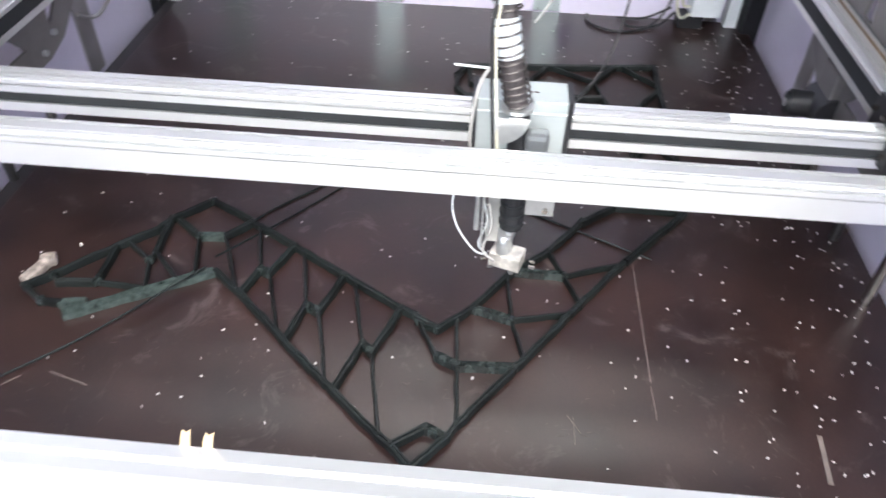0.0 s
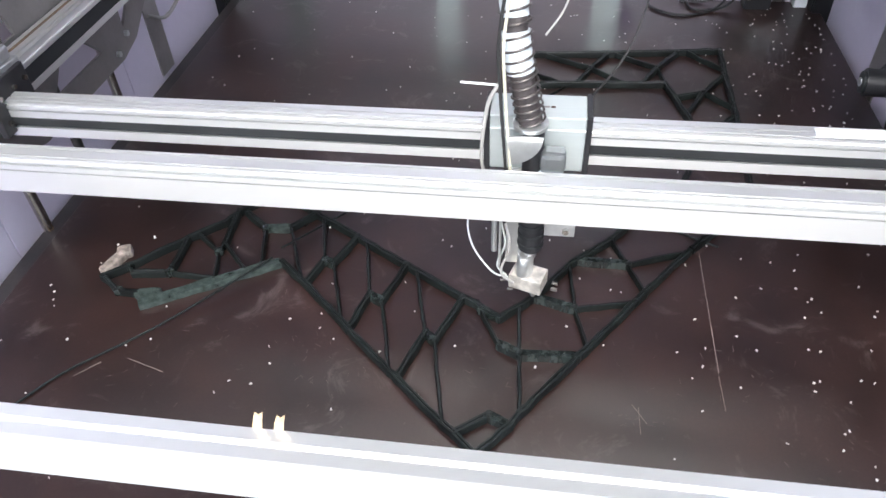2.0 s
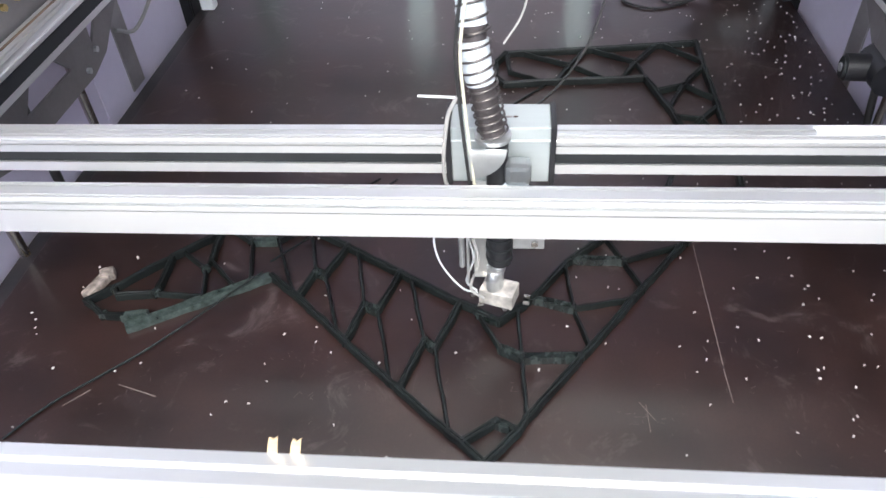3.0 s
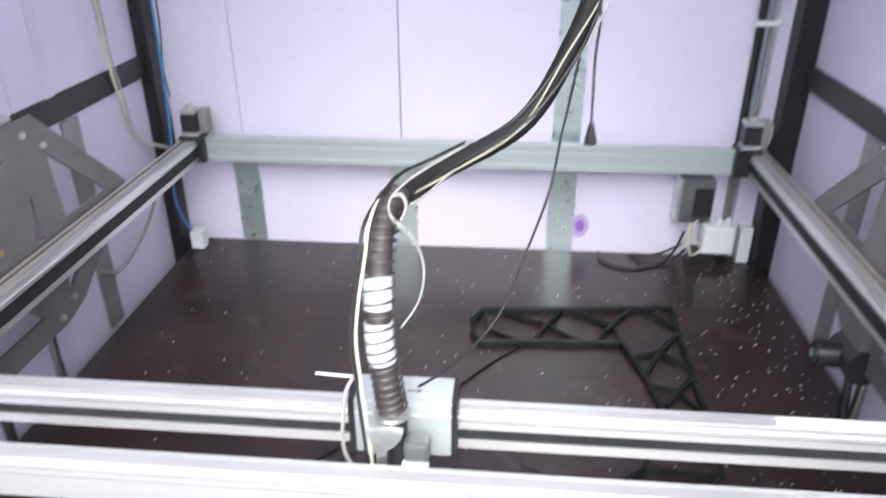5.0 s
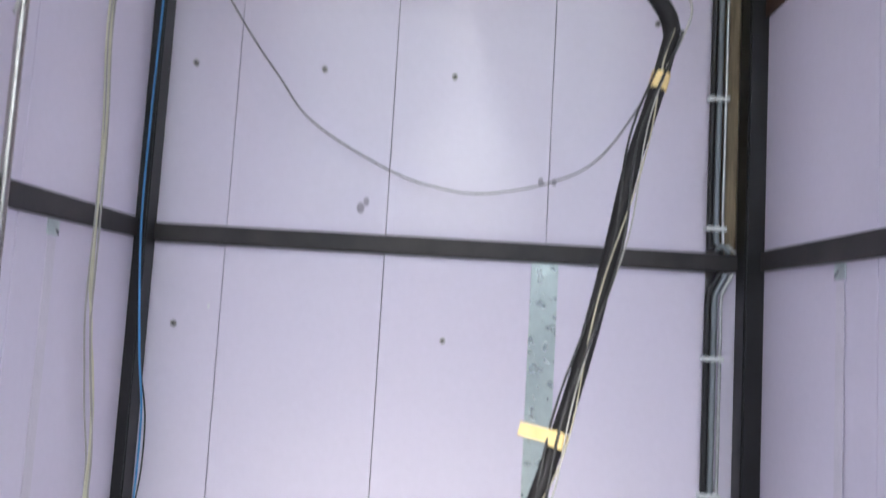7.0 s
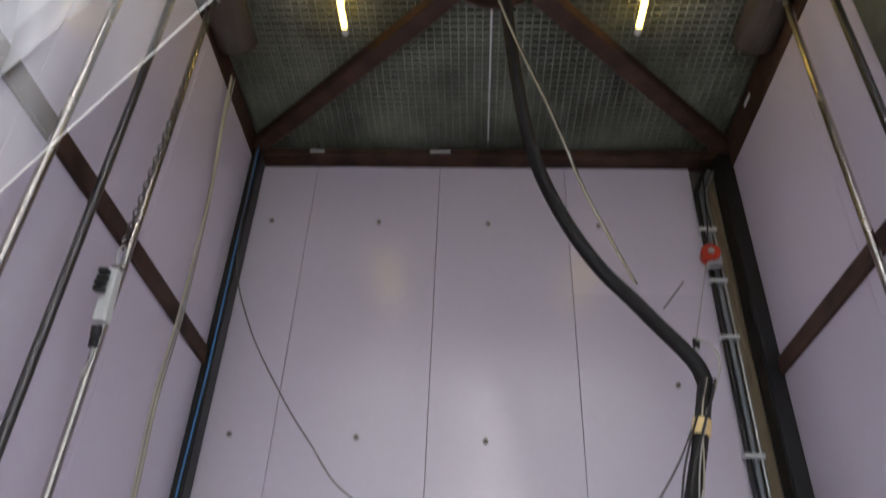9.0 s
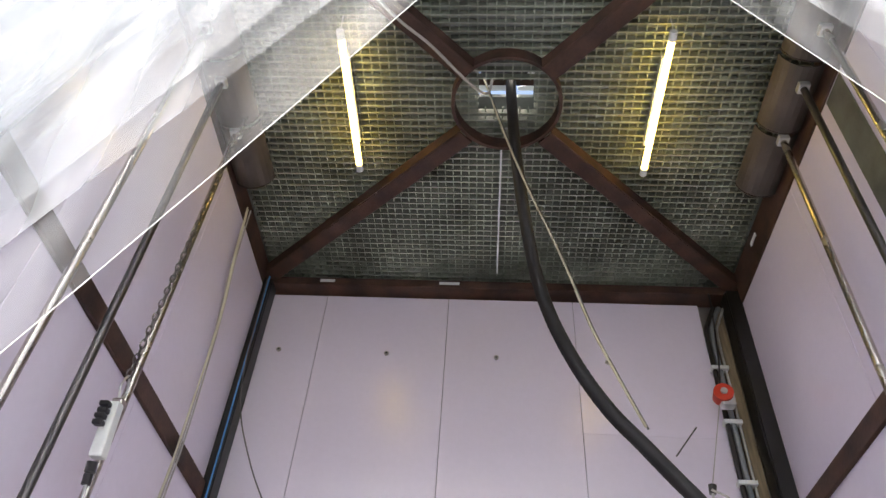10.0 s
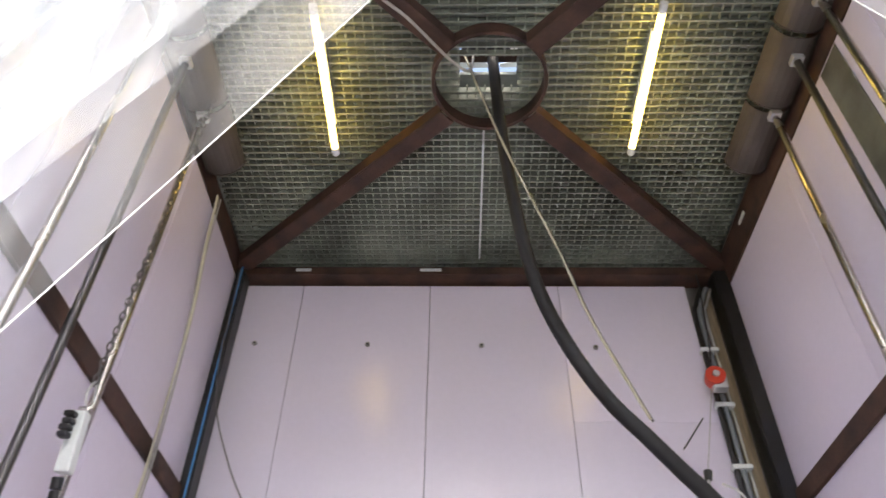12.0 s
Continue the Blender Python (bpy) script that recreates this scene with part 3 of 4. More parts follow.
part("connector", span((0.004, -0.137, 0.345), (0.052, -0.10, 0.384), 0.011), PALEBLUE, head, "pale blue-grey cable connector")
part("side_bracket", span((0.025, -0.105, 0.222), (0.084, -0.10, 0.27), 0.001), ZINC, head)
part("bolt", rod((0.066, -0.106, 0.238), (0.066, -0.112, 0.238), 0.007, 6), ROD, head)
part("mount_plate", span((-0.05, -0.09, 0.13), (-0.022, -0.084, 0.33), 0.001), ZINC, head)
part("mount_plate", span((-0.062, -0.12, 0.14), (-0.058, -0.08, 0.33), 0.001), ZINC, head)
part("elbow", sweep(smooth_path([(0.0, -0.098, 0.19), (0.0, -0.10, 0.165), (-0.012, -0.11, 0.15), (-0.012, -0.112, 0.12)], 5), 0.013, 12), ZINC, head, "", True)
part("neck", rod((-0.008, -0.10, 0.11), (-0.008, -0.10, 0.17), 0.017, 16), ZINC, head, "", True)
block = part("heater_block", box((0.070, 0.048, 0.036), (0.0, -0.103, 0.100), 0.003, (0, 0, -18)), WORN, head, "pale worn metal heater block")
part("nozzle", rod((0.012, -0.103, 0.050), (0.012, -0.103, 0.076), 0.005, 14, r2=0.014), ZINC, block, "", True)
for k, (px, py) in enumerate(((0.048, -0.118), (0.050, -0.100), (-0.046, -0.10), (-0.046, -0.085), (-0.03, -0.125))):
    part("screw", rod((px, py, 0.088), (px + (0.012 if px > 0 else -0.012), py - 0.003, 0.088), 0.0038, 8), ROD, block)
part("heater_wire", sweep(smooth_path([(-0.042, -0.11, 0.105), (-0.075, -0.115, 0.125), (-0.115, -0.11, 0.19), (-0.122, -0.10, 0.26), (-0.08, -0.09, 0.33)], 6), 0.0019, 7), WHITEPL, head, "thin white wire", True)
part("heater_wire", sweep(smooth_path([(-0.045, -0.10, 0.10), (-0.065, -0.10, 0.13), (-0.05, -0.10, 0.19), (-0.06, -0.10, 0.26), (-0.055, -0.095, 0.34)], 6), 0.0021, 7), WHITEPL, head, "thin white wire", True)
part("heater_wire", sweep(smooth_path([(-0.03, -0.13, 0.11), (-0.055, -0.13, 0.14), (-0.04, -0.12, 0.20), (-0.05, -0.11, 0.25)], 6), 0.003, 7), CABLE_G, head, "", True)
part("heater_wire", sweep(smooth_path([(-0.09, -0.10, 0.30), (-0.075, -0.12, 0.275), (-0.06, -0.11, 0.29), (-0.07, -0.1, 0.32)], 6), 0.0021, 7), WHITEPL, head, "", True)
part("probe", rod((-0.072, -0.10, 0.17), (-0.072, -0.10, 0.34), 0.006, 10), ZINC, head, "", True)
# sleeve hose standing on the flange
FOOT = Vector((-0.012, -0.095, 0.474))
HP = [(-0.012, -0.095, 0.474), (-0.022, -0.088, 0.54), (-0.032, -0.075, 0.62), (-0.034, -0.04, 0.72), (-0.030, 0.01, 0.785), (-0.015, 0.063, 0.807)]
hp = [p - FOOT for p in smooth_path(HP, 14)]
sleeve = part("sleeve_hose", sweep(hp, lambda i, f: 0.0208 + 0.0006 * (i % 2), 16), MESHHOSE, head, "brown-grey ribbed sleeve hose", True)
n1 = len(hp) - 1
coil = []
for k in range(16 * 24):
    f = k / (16 * 24 - 1) * 0.96
    i = min(int(f * n1), n1 - 1)
    c = hp[i].lerp(hp[i + 1], f * n1 - i)
    d = (hp[i + 1] - hp[i]).normalized()
    u = d.cross(Vector((0, 1, 0))).normalized()
    v = d.cross(u)
    a = 2 * math.pi * k / 16
    coil.append(c + Vector((0.0015, 0, 0)) + 0.0252 * (math.cos(a) * u + math.sin(a) * v))
sleeve.location = FOOT
part("wire_coil", sweep(coil, 0.0021, 6), COILWIRE, sleeve, "dark wire coil round the hose", True)
for f0, f1 in ((0.285, 0.325), (0.335, 0.375), (0.385, 0.418), (0.475, 0.512), (0.525, 0.57)):
    seg = hp[int(f0 * n1):int(f1 * n1) + 2]
    part("tape_wrap", sweep(seg, lambda i, f: 0.0240 + 0.0010 * math.sin(f * 14), 16), WHITETAPE, sleeve, "band of white tape", True)
for off, m, r in ((0.0, CABLE_Y, 0.0027), (0.008, CABLE_K, 0.0030)):
    part("feed_cable", sweep(smooth_path([(-0.040 - off, -0.135, 0.36), (-0.048 - off, -0.13, 0.45), (-0.056 - off, -0.122, 0.54), (-0.061 - off, -0.117, 0.624), (-0.055 - off, -0.112, 0.69), (-0.043 - off, -0.098, 0.765), (-0.040 - off, -0.070, 0.806), (-0.033, -0.01, 0.828), (-0.012, 0.085, 0.833), (0.035, 0.15, 0.838), (0.09, 0.20, 0.853)], 8), r, 8), m, head, "", True)
part("cable_tie", box((0.062, 0.003, 0.003), (-0.100, -0.12, 0.560), 0, (0, 3, 0)), WHITEPL, head, "white cable tie tail")
part("side_loop", sweep(smooth_path([(-0.068, -0.12, 0.56), (-0.085, -0.12, 0.52), (-0.096, -0.115, 0.43), (-0.092, -0.11, 0.375), (-0.07, -0.11, 0.345)], 8), 0.0035, 7), CABLE_G, head, "", True)
part("air_line", sweep(smooth_path([(0.10, 0.09, 0.885), (0.043, 0.035, 0.866), (0.010, 0.0, 0.852), (-0.012, -0.03, 0.834), (-0.008, -0.052, 0.815), (0.018, -0.056, 0.790), (0.037, -0.056, 0.756), (0.042, -0.056, 0.714), (0.031, -0.058, 0.664), (0.004, -0.066, 0.622)], 8), 0.0018, 7), CABLE_G, head, "thin pale air line", True)
part("air_line", sweep(smooth_path([(-0.010, -0.026, 0.838), (0.006, -0.03, 0.842), (0.014, -0.038, 0.826), (0.006, -0.048, 0.806)], 8), 0.0026, 7), CABLE_G, head, "pale air line looped round the hose", True)

# ---- hanging hose: lower swinging length and fixed upper length ----
HINGE = Vector((0.762, 2.0, 2.16))
LOW = [(0.166, 1.58, 0.807), (0.226, 1.69, 0.818), (0.380, 1.80, 0.878), (0.473, 1.85, 1.02), (0.528, 1.90, 1.16), (0.588, 1.95, 1.36), (0.645, 1.99, 1.61),
       (0.682, 2.0, 1.82), (0.728, 2.0, 2.00), (0.762, 2.0, 2.16)]
UP = [(0.762, 2.0, 2.16), (0.750, 2.0, 2.205), (0.718, 2.0, 2.255), (0.670, 2.0, 2.315), (0.605, 2.0, 2.40), (0.527, 2.0, 2.50), (0.447, 1.99, 2.637), (0.378, 1.98, 2.81), (0.335, 1.96, 2.985), (0.301, 1.93, 3.24), (0.276, 1.905, 3.53), (0.264, 1.9, 3.84), (0.262, 1.9, 3.95)]
low_hose = thing("hanging_hose", HINGE, "black corrugated feed hose hanging with strapped cables", "hose")
lp = smooth_path([Vector(pt) - HINGE for pt in LOW], 16)
part("hose", sweep(lp, lambda i, f: 0.0190 + 0.0007 * (i % 2), 14), HOSE, low_hose, "", True)
def beside(path, off, wig, seed):
    rnd = random.Random(seed)
    ph = rnd.uniform(0, 6)
    return [p + Vector(off) + Vector((math.sin(i * 0.13 + ph) * 1.6, -0.4 + 0.3 * math.cos(i * 0.1 + ph), 0)) * wig for i, p in enumerate(path)]
for off, m, r, sd in (((0.014, -0.019, 0), CABLE_G, 0.0020, 1), ((0.008, -0.018, 0.004), TWIN, 0.0020, 2), ((0.004, -0.022, 0), CABLE_K, 0.0035, 3), ((-0.016, -0.014, 0.004), CABLE_K, 0.003, 4)):
    part("strapped_cable", sweep(beside(lp, off, 0.0085, sd), r, 6), m, low_hose, "", True)
i = int(len(lp) * 0.455)
part("tape_band", sweep(lp[i:i + 4], 0.0215, 14), YELLOWTAPE, low_hose, "cream masking tape", True)
c = lp[i + 2]
k = min(range(len(lp)), key=lambda q: abs(lp[q].z + 0.12))
part("tape_band", sweep(lp[k - 2:k + 3], 0.0225, 14), YELLOWTAPE, low_hose, "cream masking tape", True)
part("tape_flag", box((0.075, 0.0015, 0.030), (c.x - 0.052, c.y - 0.02, c.z + 0.012), 0, (0, 10, 0)), YELLOWTAPE, low_hose, "loose flag of masking tape")
def from_hinge(points):
    return [Vector(pt) - HINGE for pt in points]
lead = part("plug_lead", sweep(smooth_path(from_hinge([(0.51, 1.885, 1.11), (0.522, 1.89, 1.06), (0.517, 1.90, 0.98), (0.516, 1.90, 0.90), (0.516, 1.90, 0.842)]), 8), 0.0026, 8), CABLE_K, low_hose, "thin black mains lead", True)
part("plug_grip", rod(*from_hinge([(0.516, 1.90, 0.845), (0.516, 1.90, 0.812)]), 0.005, 12, r2=0.012), BLACKPL, lead, "black mains plug", True)
part("plug_face", rod(*from_hinge([(0.516, 1.90, 0.812), (0.516, 1.90, 0.802)]), 0.013, 16), BLACKPL, lead, "", True)
for s in (-1, 1):
    part("plug_pin", rod(*from_hinge([(0.516 + s * 0.0055, 1.90, 0.803), (0.516 + s * 0.0055, 1.90, 0.789)]), 0.0016, 8), ZINC, lead)
part("drop_cable", sweep(smooth_path(from_hinge([(0.530, 1.905, 1.16), (0.494, 1.9, 1.011), (0.473, 1.9, 0.901), (0.454, 1.88, 0.814), (0.434, 1.84, 0.723), (0.388, 1.77, 0.619), (0.339, 1.69, 0.528), (0.285, 1.62, 0.487), (0.237, 1.56, 0.474), (0.195, 1.51, 0.475)]), 8), 0.0026, 8), CABLE_K, low_hose, "thin black cable dropping to the carriage", True)
up_hose = thing("upper_hose", (0, 0, 0), "black corrugated feed hose rising through the roof opening", "hose")
upp = smooth_path(UP, 16)
part("hose", sweep(upp, lambda i, f: 0.0205 + 0.0007 * (i % 2), 14), HOSE, up_hose, "", True)
part("cable_loop", sweep(smooth_path([(0.75, 1.975, 2.27), (0.79, 1.98, 2.25), (0.80, 1.98, 2.20), (0.77, 1.98, 2.12), (0.745, 1.98, 2.07)], 8), 0.003, 7), CABLE_G, up_hose, "", True)
part("strapped_cable", sweep(smooth_path([(0.612, 1.972, 2.436), (0.568, 1.965, 2.545), (0.490, 1.955, 2.757), (0.424, 1.93, 2.982), (0.306, 1.89, 3.32), (0.234, 1.885, 3.59), (0.155, 1.89, 3.94)], 8), 0.0036, 8), TWIN, up_hose, "cream cable running beside the hose", True)
part("strapped_cable", sweep(smooth_path([(0.618, 1.975, 2.432), (0.574, 1.970, 2.545), (0.496, 1.960, 2.757), (0.430, 1.935, 2.982), (0.312, 1.895, 3.32), (0.240, 1.89, 3.59), (0.161, 1.895, 3.94)], 8), 0.0032, 8), CABLE_K, up_hose, "black cable beside the cream one", True)
part("tie_tail", rod((0.68, 1.98, 2.36), (0.742, 1.97, 2.44), 0.002, 6), CABLE_K, up_hose)

# ---- lights under the roof ----
for x in (-0.36, 0.815):
    t = thing("fluorescent_tube", (x, 1.9, 3.765), "lit warm fluorescent tube hanging under the grating", "lamp", "roof tubes")
    part("tube", rod((0, -0.29, 0), (0, 0.29, 0), 0.013, 16), TUBE, t, "", True)
    for s in (-1, 1):
        part("end_cap", rod((0, s * 0.29, 0), (0, s * 0.325, 0), 0.0145, 14), WHITEPL, t, "", True)
        part("wire", rod((0, s * 0.32, 0), (0, s * 0.335, 0.09), 0.0018, 6), WHITEPL, t)
    part("ballast", span((-0.014, -0.20, 0.03), (0.014, 0.20, 0.05), 0.003), WHITEPL, t)

# ---- printed lattice on the bed ----
PH = 0.019
TWO = [(-0.5, 0.0), (-0.5, 0.86), (-0.40, 1.0), (-0.14, 1.0), (-0.03, 0.86), (0.03, 0.86), (0.14, 1.0), (0.40, 1.0), (0.5, 0.86), (0.5, 0.0)]
ONE = [(-0.5, 0.0), (-0.5, 0.80), (-0.28, 1.0), (0.28, 1.0), (0.5, 0.80), (0.5, 0.0)]
RIBS = [(-0.5, 0.0)] + [(-0.5 + (k + f) / 6, h) for k in range(6) for f, h in ((0.08, 0.72), (0.3, 1.0), (0.7, 1.0), (0.92, 0.72))] + [(0.5, 0.0)]


def lattice_bar(parent, a, b, w=0.020, h=PH, mat=None, name="bar", label="", prof=TWO):
    """A printed strut of beads side by side, a little uneven along its way."""
    a, b = Vector((*a, 0)), Vector((*b, 0))
    d = b - a
    ln = d.length
    d.normalize()
    s = Vector((-d.y, d.x, 0))
    bm = bmesh.new()
    k = max(3, int(ln / 0.022))
    rows = []
    for i in range(k + 1):
        c = a - d * 0.004 + d * (ln + 0.008) * i / k
        ww, hh = w * random.uniform(0.86, 1.12), h * random.uniform(0.93, 1.05)
        off = random.uniform(-0.0012, 0.0012)
        rows.append([bm.verts.new(c + s * (u * ww + off) + Vector((0, 0, 0.0005 + v * hh))) for u, v in prof])
    m = len(prof)
    for r0, r1 in zip(rows, rows[1:]):
        for j in range(m):
            bm.faces.new((r0[j], r0[(j + 1) % m], r1[(j + 1) % m], r1[j]))
    bm.faces.new(rows[0])
    bm.faces.new(rows[-1][::-1])
    return part(name, bm, mat or PRINT, parent, label, True)


def lattice(parent, nodes, edges, thick, thin, flats, we=0.0135):
    """A printed net: outer edges, double and single struts between them, and wide ribbed strands; chains name nodes in turn."""
    for chains, w, h, prof, name in ((edges, we, 1.0, TWO, "edge_bar"), (thick, 0.0145, 0.95, TWO, "bar"), (thin, 0.0075, 0.90, ONE, "bar")):
        for chain in chains:
            keys = chain.split()
            for a, b in zip(keys, keys[1:]):
                lattice_bar(parent, nodes[a], nodes[b], w, PH * h * random.uniform(0.97, 1.03), name=name, prof=prof)
    for chain in flats:
        a, b = chain.split()
        lattice_bar(parent, nodes[a], nodes[b], 0.0165, PH * 0.98, STRIPG if parent.name.endswith("001") else PRINTG, "flat_bar", "greyish-green wider strand", RIBS)


def blob(parent, at, size, mat):
    bm = box((size, size * 0.8, PH * 1.04), (at[0], at[1], PH * 0.53), size * 0.3, (0, 0, random.uniform(0, 90)))
    return part("node_blob", bm, mat, parent)


vee = thing("lattice_print", (0, 0, 0), "black printed plastic lattice band zigzagging over the brown bed", "print")
V = {"T": (0.314, 1.004), "oA": (0.372, 1.073), "oB": (0.389, 1.103), "oC": (0.497, 1.250), "oC2": (0.517, 1.275), "oD": (0.617, 1.414), "oD2": (0.640, 1.446), "oE": (0.748, 1.590),
     "t1": (0.330, 1.092), "t2": (0.269, 1.047), "A": (0.489, 1.383), "A1": (0.403, 1.408), "A2": (0.478, 1.519), "B": (0.608, 1.531), "B1": (0.495, 1.536), "B2": (0.574, 1.614),
     "C": (0.380, 1.245), "C1": (0.372, 1.378), "C2": (0.337, 1.267), "C3": (0.280, 1.376), "P": (0.332, 1.340), "Pm": (0.290, 1.362), "i4": (0.661, 1.735),
     "m1": (0.248, 1.390), "m1b": (0.134, 1.463), "m2": (0.107, 1.480), "m2b": (0.000, 1.547), "m3": (-0.028, 1.565), "m3b": (-0.126, 1.625), "m5": (-0.150, 1.640),
     "D1": (0.180, 1.283), "D2": (0.203, 1.262), "E1": (0.040, 1.379), "E2": (0.072, 1.363), "F1": (-0.088, 1.479), "F2": (-0.064, 1.468),
     "l1": (0.245, 1.066), "l2": (0.142, 1.160), "l2b": (0.123, 1.176), "l3": (0.016, 1.275), "l3b": (-0.004, 1.296), "l4": (-0.112, 1.398), "l5": (-0.184, 1.462),
     "G2": (-0.200, 1.582), "g4": (-0.153, 1.473), "l6": (-0.121, 1.407)}
lattice(vee, V, ("T oA oB oC oC2 oD oD2 oE", "P C1 A1 A2 B1 B2 i4", "T t2 l1 l2 l2b l3 l3b l4 l5", "P Pm C3 m1 m1b m2 m2b m3 m3b m5"),
        ("m1 D2", "D1 l2", "m2 E2", "E1 l3", "m3 F2", "F1 l4", "m5 G2", "t2 t1"),
        ("m1b D1", "D2 l1", "m2b E1", "E2 l2b", "m3b F1", "F2 l3b", "G2 g4 l6", "C3 C2", "C1 C", "C oB", "A2 A", "A oC2", "A oD", "B2 B", "B oE", "B oD2"),
        ("t1 oA", "C2 C", "C oC", "A1 A", "B1 B", "Pm P", "D1 D2", "E1 E2", "F1 F2"))
for key in ("A", "B", "C", "oA", "oC", "oD", "m1", "m2", "m3", "t1"):
    blob(vee, V[key], 0.017, PRINT)

curl = thing("lattice_print", (0, 0, 0), "warped black lattice print end with a pale green-grey strip", "print")
C = {"s0": (-0.193, 1.459), "s1": (-0.465, 1.301), "sa": (-0.30, 1.397), "U0": (-0.270, 1.711), "U1": (-0.340, 1.641), "U2": (-0.371, 1.584), "U3": (-0.441, 1.518), "m5": (-0.158, 1.648),
     "G1": (-0.261, 1.575), "G2": (-0.206, 1.580), "g5": (-0.326, 1.628), "g6": (-0.234, 1.455), "h1": (-0.350, 1.634), "h2": (-0.343, 1.509), "h3": (-0.267, 1.430), "h4": (-0.348, 1.480),
     "h5": (-0.415, 1.534), "h6": (-0.329, 1.394), "j2": (-0.437, 1.419), "j3": (-0.438, 1.401), "j4": (-0.522, 1.391), "j5": (-0.542, 1.411), "k1": (-0.588, 1.370), "k2": (-0.531, 1.332),
     "k3": (-0.485, 1.329), "k4": (-0.436, 1.338)}
lattice(curl, C, ("m5 U0 U1 U2 U3 j5 k1 k2 k3",), ("h1 h2", "U3 j2", "G1 g5", "j4 j3"), ("G1 g6", "h2 h3", "h5 h4", "h4 h6", "h2 h4", "j3 h6", "j5 j4"), ("G1 G2", "k3 k4"), 0.0115)
lattice_bar(curl, C["s0"], C["sa"], 0.021, PH * 0.9, STRIPG, "strip", "pale green-grey ribbed strip", RIBS)
lattice_bar(curl, C["sa"], C["s1"], 0.026, PH * 0.8, STRIPG, "strip", "pale green-grey ribbed strip", RIBS)
for key in ("h4", "j3", "j5", "k2", "G1", "U0"):
    blob(curl, C[key], 0.022, PRINTG)

far = thing("lattice_print", (0, 0, 0), "black printed plastic lattice corner piece lying on the bed", "print")
F = {"e1": (0.333, 2.505), "e3": (0.592, 2.527), "e4": (0.785, 2.550), "e5": (0.948, 2.572), "o1": (0.944, 2.448), "o2": (0.942, 2.226), "o3": (0.940, 2.030), "o4": (0.925, 1.797), "n1": (0.758, 1.600),
     "b0": (0.301, 2.437), "b1": (0.304, 2.355), "b2": (0.333, 2.311), "b3": (0.485, 2.327), "b4": (0.680, 2.340), "b5": (0.758, 2.345), "b7": (0.810, 2.150), "b8": (0.828, 2.036), "b9": (0.744, 1.800), "b10": (0.661, 1.731),
     "a1": (0.347, 2.389), "a2": (0.450, 2.325), "a3": (0.398, 2.500), "a4": (0.636, 2.340), "a5": (0.610, 2.525), "a6": (0.687, 2.343), "a7": (0.810, 2.545), "a8": (0.842, 2.552), "X1": (0.535, 2.428),
     "X2": (0.742, 2.447), "X3": (0.866, 2.304), "a9": (0.780, 2.268), "a10": (0.945, 2.422), "c": (0.808, 2.185), "X4": (0.884, 2.117), "a11": (0.944, 2.185), "a12": (0.842, 2.050), "a13": (0.815, 2.136), "a14": (0.930, 2.030)}
lattice(far, F, ("e1 e3 e4 e5", "e5 o1 o2 o3 o4 n1", "e1 b0 b1 b2 b3 b4 b5", "b5 b7 b8 b9 b10"), ("e1 a1", "X1 e3", "X1 b3", "X2 a7", "X2 a6", "X3 a9", "X3 a10", "X3 c", "X4 a11", "X4 a12"),
        ("a1 a2", "a3 X1", "X1 a4", "a5 X2", "X2 b5", "a8 o1", "X3 o2", "a13 X4", "X4 a14", "o4 b9"), (), 0.0155)
for key in ("X1", "X2", "X3", "X4"):
    blob(far, F[key], 0.018, PRINT)

# strings and thin dark lines, scratches, chips and scuffs on the bed
# the first is a plastic string, the second and third thin dark lines
for pts, r in (([(-0.203, 1.455, 0.03), (-0.388, 1.248, 0.012), (-0.537, 1.108, 0.005), (-0.60, 1.02, 0.003)], 0.0028), ([(0.056, 1.838, 0.003), (-0.05, 1.70, 0.003), (-0.197, 1.50, 0.02)], 0.003),
               ([(0.01, 1.84, 0.003), (-0.132, 1.685, 0.003), (-0.17, 1.60, 0.004)], 0.003), ([(0.477, 2.342, 0.003), (0.36, 2.21, 0.003), (0.276, 2.099, 0.003), (0.25, 2.07, 0.003)], 0.004),
               ([(0.82, 1.62, 0.004), (0.60, 1.73, 0.004), (0.45, 1.80, 0.003)], 0.003)):
    cable("plastic_string", pts, r, PRINT, "thin black line lying across the bed", category="string")


def litter(name, mat, label, count, place, size, height):
    rnd = random.Random(hash_of(name))
    verts, faces = [], []
    for _ in range(count):
        x, y = place(rnd)
        a = rnd.uniform(0, math.pi)
        l, w, h = size(rnd), (size(rnd) * 0.6 if height > 0.001 else 0.0005), height * rnd.uniform(0.6, 1.5)
        c, s = math.cos(a), math.sin(a)
        base = len(verts)
        for z in (0.0003, h):
            for u, v in ((-l, -w), (l, -w), (l * 0.8, w), (-l * 0.9, w * 0.8)):
                verts.append((x + c * u - s * v, y + s * u + c * v, z))
        faces += [tuple(base + i for i in f) for f in ((0, 3, 2, 1), (4, 5, 6, 7), (0, 1, 5, 4), (1, 2, 6, 5), (2, 3, 7, 6), (3, 0, 4, 7))]
    me = bpy.data.meshes.new(name)
    me.from_pydata(verts, [], faces)
    me.materials.append(mat)
    return tagged(new(name, me), label, "litter", kind="stuff")


def hash_of(text):
    return sum((i + 1) * ord(ch) for i, ch in enumerate(text))


def wide(rnd):
    return rnd.uniform(-0.74, 1.30), rnd.uniform(0.87, 2.95)


def right_side(rnd):
    return 1.31 - abs(rnd.gauss(0, 0.25)), rnd.uniform(0.95, 2.9)


